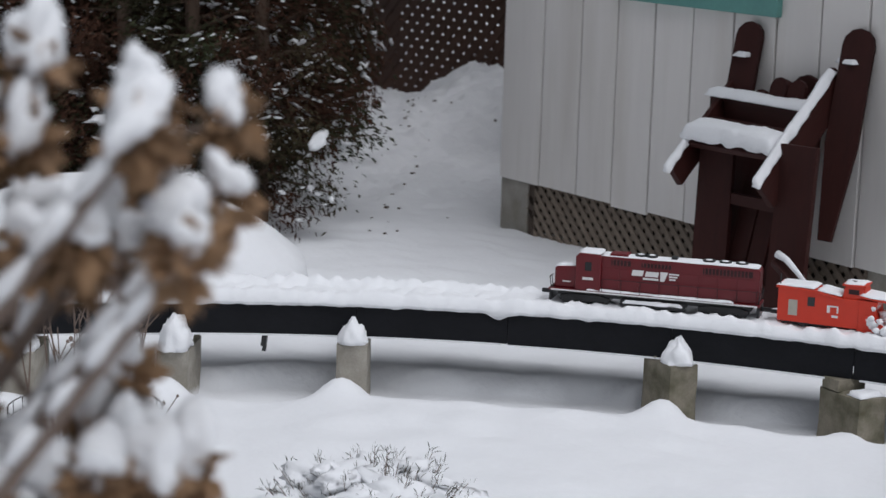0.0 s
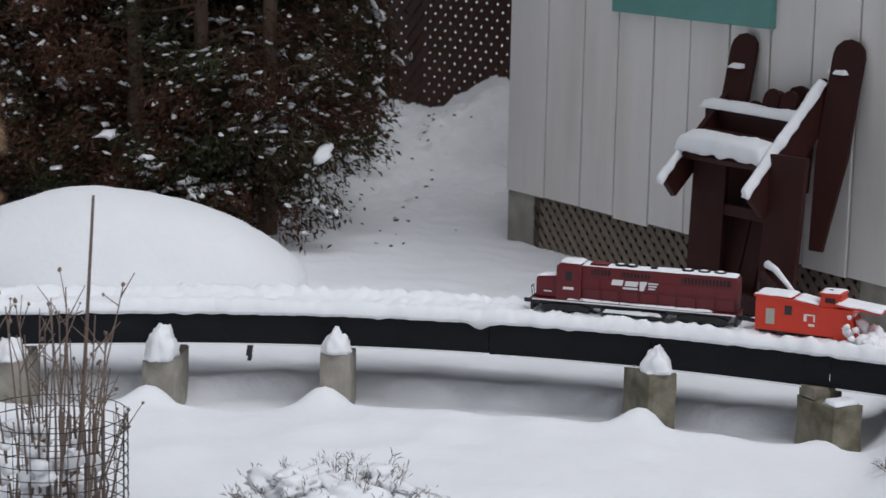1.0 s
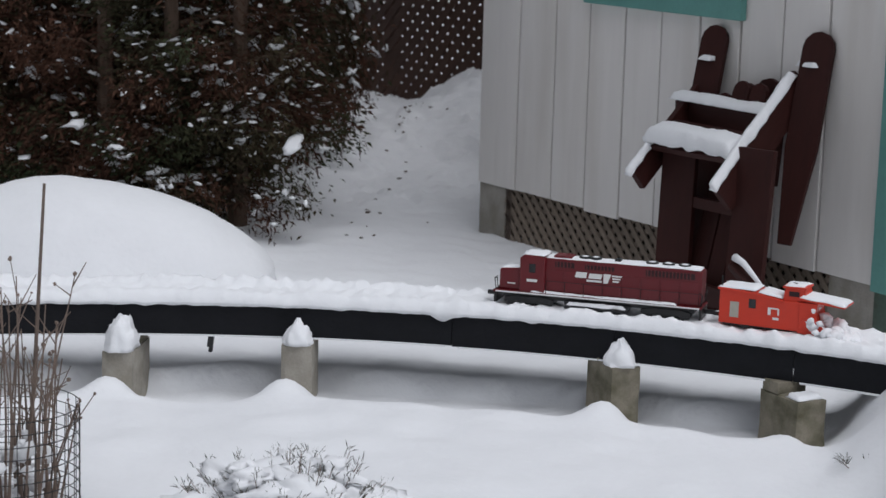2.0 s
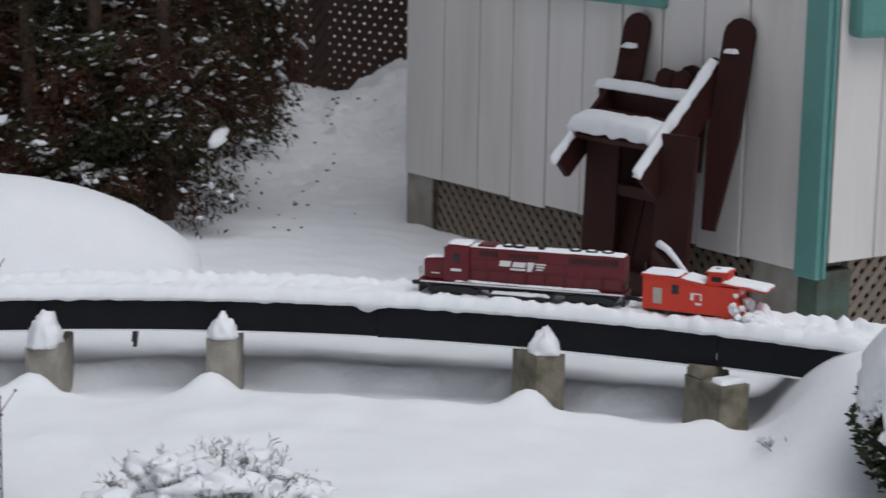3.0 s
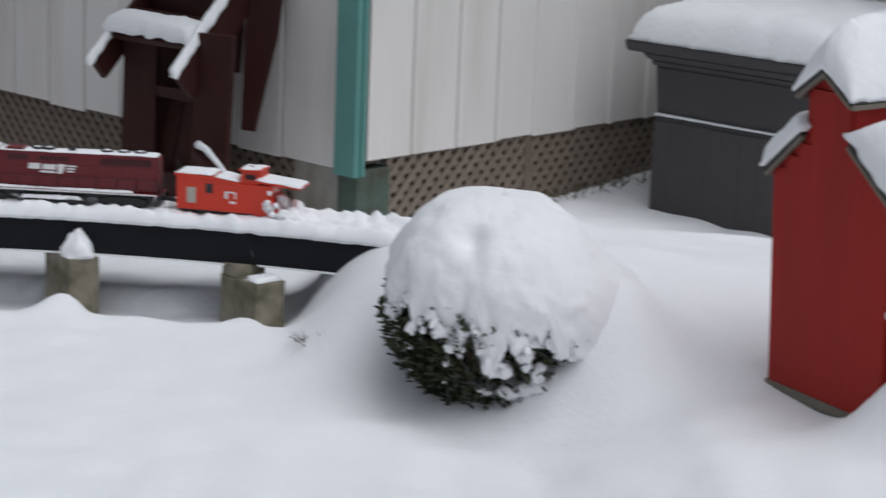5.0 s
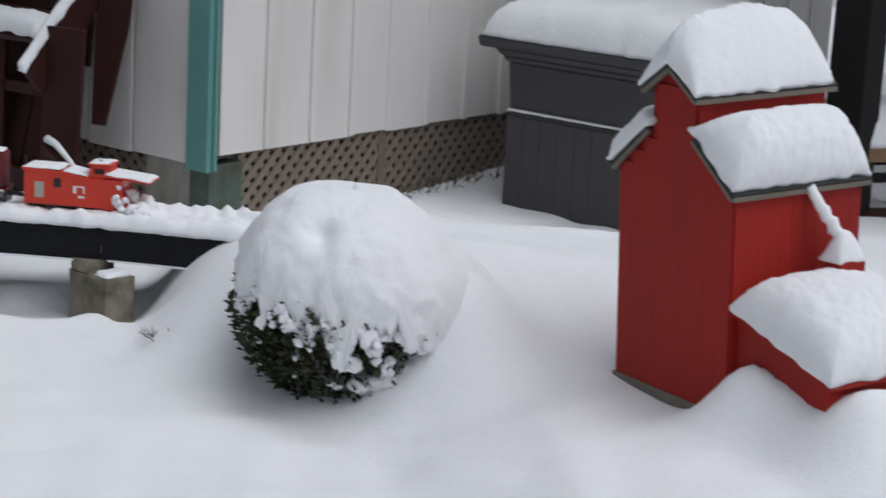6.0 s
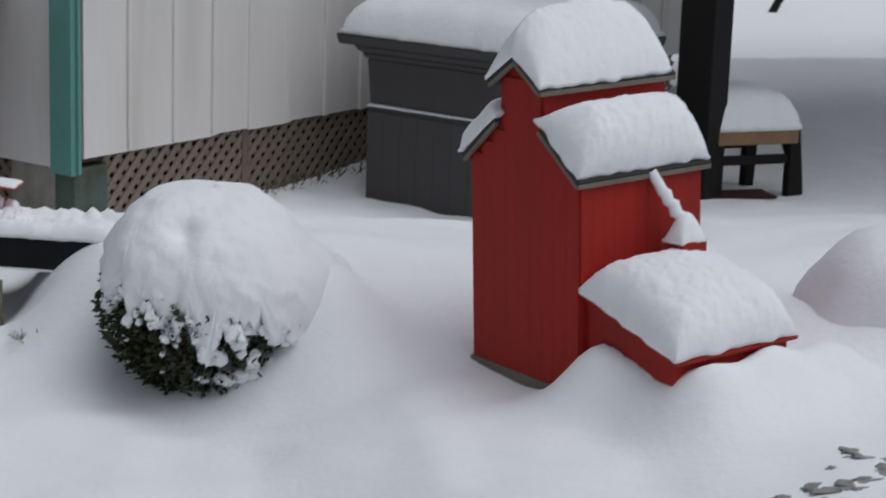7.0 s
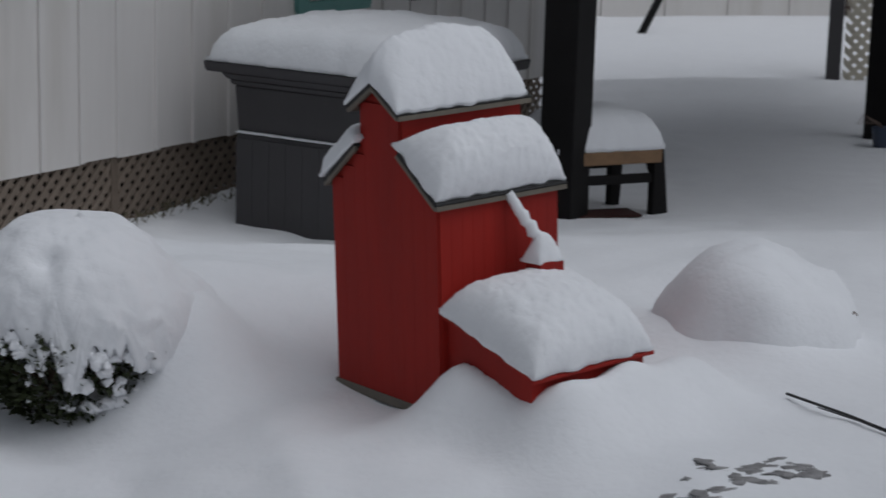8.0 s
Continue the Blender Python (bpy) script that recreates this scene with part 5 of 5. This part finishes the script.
def build_stalks():
    rng = random.Random(41)
    a, b = -2.325, -2.9
    g = ground_at(a, b)
    m = at_ab(a, b, g - 0.02)
    st = thing("dry_stalks", m, "bare grey-brown perennial stalks standing in a wire cage", "plant")
    tips = []
    for k in range(44):
        bm = bmesh.new()
        th, rr = rng.uniform(0, math.tau), 0.15 * math.sqrt(rng.random())
        h = rng.uniform(0.30, 0.74)
        p0 = Vector((math.cos(th) * rr, math.sin(th) * rr, -0.05))
        sp = rng.uniform(-0.03, 0.10)
        p2 = p0 + Vector((math.cos(th) * sp, math.sin(th) * sp, h))
        p1 = (p0 + p2) / 2 + Vector((rng.gauss(0, 0.015), rng.gauss(0, 0.015), 0))
        tube(bm, [p0, p1, p2], 0.0048, 0.0016, 5)
        tips.append(p2)
        for j in range(2):
            t = rng.uniform(0.55, 0.95)
            q = p1.lerp(p2, t)
            e = q + Vector((rng.gauss(0, 0.04), rng.gauss(0, 0.04), rng.uniform(0.03, 0.10)))
            tube(bm, [q, (q + e) / 2, e], 0.0022, 0.0012, 4)
            tips.append(e)
        part("stalk", bm, "twig", st)
    bm = tube(bmesh.new(), [(0.05, 0, -0.05), (0.09, 0.0, 0.40), (0.125, 0.0, 0.93)], 0.0075, 0.004, 6)
    part("stalk", bm, "twig", st, "tall thicker stalk")
    bm = bmesh.new()
    for p in tips:
        if rng.random() < 0.4:
            blob(bm, p, rng.uniform(0.003, 0.007), rng, 1.2, 1, 0.3)
    tagged(part("bud", bm, "twig", st), kind="stuff")
    bm = bmesh.new()
    for k in range(80):
        th, rr = rng.uniform(0, math.tau), 0.17 * math.sqrt(rng.random())
        blob(bm, Vector((math.cos(th) * rr - 0.05, math.sin(th) * rr, rng.uniform(0.0, 0.26))), rng.uniform(0.008, 0.028), rng, 0.9, 2, 0.4)
    tagged(part("snow", bm, "snow", st, "snow caught among the stalks", soft=True), kind="stuff")
    cage = thing("wire_cage", m, "round dark wire mesh plant cage in snow", "plant cage")
    R, H = 0.20, 0.33
    for k in range(26):
        th = k * math.tau / 26
        bm = tube(bmesh.new(), [(R * math.cos(th), R * math.sin(th), -0.05), (R * 1.01 * math.cos(th), R * 1.01 * math.sin(th), H)], 0.0016, sides=4)
        part("upright_wire", bm, "wire", cage)
    for j in range(11):
        z = j * H / 10
        bm = tube(bmesh.new(), [(R * 1.008 * math.cos(k * math.tau / 32), R * 1.008 * math.sin(k * math.tau / 32), z) for k in range(33)], 0.0016, sides=4)
        part("ring_wire", bm, "wire", cage)


build_stalks()


def build_near_branch():
    """A tall shrub close to the walker, with dried flower heads and snow."""
    rng = random.Random(51)
    sh = thing("flowering_shrub", pose(-5.156, -3.821, 0.0, 0, 0, -32), "bare shrub with dried brown flower heads loaded with snow", "shrub")
    heads, clots = [], []
    for k in range(24):
        stem = bmesh.new()
        tip = Vector((rng.uniform(-0.24, 0.10), rng.uniform(-0.10, 0.10), rng.uniform(1.34, 1.80)))
        if tip.z > 1.62:
            tip.x = rng.uniform(-0.24, 0.0)
        elif tip.z < 1.5:
            tip.x = rng.uniform(-0.24, 0.03)
        base = Vector((rng.uniform(-0.75, -0.45), rng.uniform(-0.1, 0.1), 0.0))
        mid = base.lerp(tip, 0.70) + Vector((-0.18, 0, 0.05))
        tube(stem, [base, base.lerp(mid, 0.5), mid, mid.lerp(tip, 0.5) + Vector((0.02, 0, 0.01)), tip], 0.009, 0.004, 6)
        heads.append(tip)
        for j in range(3):
            q = mid.lerp(tip, rng.uniform(0.25, 0.98))
            e = q + Vector((rng.uniform(-0.05, 0.07), rng.uniform(-0.05, 0.05), rng.uniform(0.0, 0.08)))
            tube(stem, [q, (q + e) / 2 + Vector((0, 0, 0.01)), e], 0.004, 0.0025, 5)
            heads.append(e)
        for j in range(9):
            clots.append((mid.lerp(tip, 0.2 + 0.8 * j / 9), (tip - mid).normalized()))
        part("stem", stem, "twig", sh)
    spots = []
    for h in heads:
        for j in range(44):
            o = Vector((rng.gauss(0, 1), rng.gauss(0, 1), rng.gauss(0, 1))).normalized()
            spots.append((h + o * 0.010 + Vector((0, 0, -0.008)), o + Vector((0, 0, -0.5))))
    vs, fs = leaves(rng, spots, 0.028, 1.7)
    tagged(raw("dried_bract", vs, fs, "dead_leaf", sh, "papery brown dried bracts"), kind="stuff")
    bm = bmesh.new()
    for h in heads:
        st = Euler((rng.uniform(-0.5, 0.5), rng.uniform(-0.7, 0.7), rng.uniform(0, 6.28))).to_matrix().to_4x4() @ Matrix.Diagonal((1, 1, rng.uniform(1.1, 2.0), 1))
        blob(bm, h + Vector((0, 0, 0.016)), rng.uniform(0.012, 0.021), rng, 1.0, 3, 0.4, st)
    for p, d in clots:
        st = d.to_track_quat("X", "Z").to_matrix().to_4x4() @ Matrix.Diagonal((2.4, 0.8, 0.8, 1))
        blob(bm, p + Vector((0, 0, 0.007)), rng.uniform(0.007, 0.012), rng, 0.9, 2, 0.3, st)
    tagged(part("snow", bm, "snow", sh, "lumps of snow on heads and stems", soft=True), kind="stuff")


build_near_branch()


# ---- small things ----
def build_small():
    rng = random.Random(61)
    # dark stones showing through the snow
    patches = ((1.95, -3.55, 0.17, 0.07, 20), (1.74, -3.71, 0.14, 0.06, 12), (2.62, -2.47, 0.05, 0.06, 3), (1.58, -3.80, 0.07, 0.03, 4))
    spots = [(pa + rng.uniform(-wa, wa), pb + rng.uniform(-wb, wb), rng.uniform(0.015, 0.06), rng.uniform(0.008, 0.026)) for pa, pb, wa, wb, n in patches for _ in range(n)]
    for a, b, w, d in spots:
        bm = bmesh.new()
        blob(bm, Vector((0, 0, 0)), 0.5, rng, 0.10, 3, 0.5, Matrix.Diagonal((w * 2, d * 2, 0.10, 1)))
        st = part("stone", bm, "stone", None, "", at_ab(a, b, ground_at(a, b) - 0.003, rng.uniform(-15, 15)), soft=True)
        tagged(st, "wet dark paving stone showing through snow", "stone", "stones in the snow")
    # thin rods
    for p, q, r in (((2.28, -3.0), (2.44, -3.45), 0.004), ((2.33, -3.10), (2.42, -3.42), 0.002)):
        (x0, y0), (x1, y1) = xy(*p), xy(*q)
        z0, z1 = ground_at(*p) + 0.012, ground_at(*q) + 0.012
        ob = part("rod", tube(bmesh.new(), [(x0, y0, z0), ((x0 + x1) / 2, (y0 + y1) / 2, (z0 + z1) / 2 + 0.004), (x1, y1, z1)], r, r, 6), "wire")
        tagged(ob, "thin dark rod lying on the snow", "rod")
    # weeds along the skirting of the right wall
    spots = []
    for k in range(420):
        x = rng.uniform(0.9, 3.2)
        spots.append((Vector((x, rng.uniform(-0.12, -0.01), 0.06 + 0.03 * rng.random())), Vector((0, -0.2, 0.9))))
    vs, fs = leaves(rng, spots, 0.05, 7)
    ob = raw("weeds", vs, fs, "weed")
    tagged(ob, "dry weeds along the lattice skirting", "weeds", kind="stuff")
    # leaves and clods dotted on the path
    bm = bmesh.new()
    for k in range(60):
        b = rng.uniform(1.5, 6.0)
        a = -2.62 - 0.16 * (b - 1.5) + abs(rng.gauss(0, 0.12)) if k > 10 else rng.uniform(-2.9, -1.9)
        x, y = xy(a, b)
        blob(bm, Vector((x, y, ground_at(a, b) + 0.002)), rng.uniform(0.004, 0.016), rng, 0.5, 1, 0.5)
    ob = part("leaf_litter", bm, "dark_board")
    tagged(ob, "scattered dark leaf litter on the snowy path", "leaves", kind="stuff")


build_small()
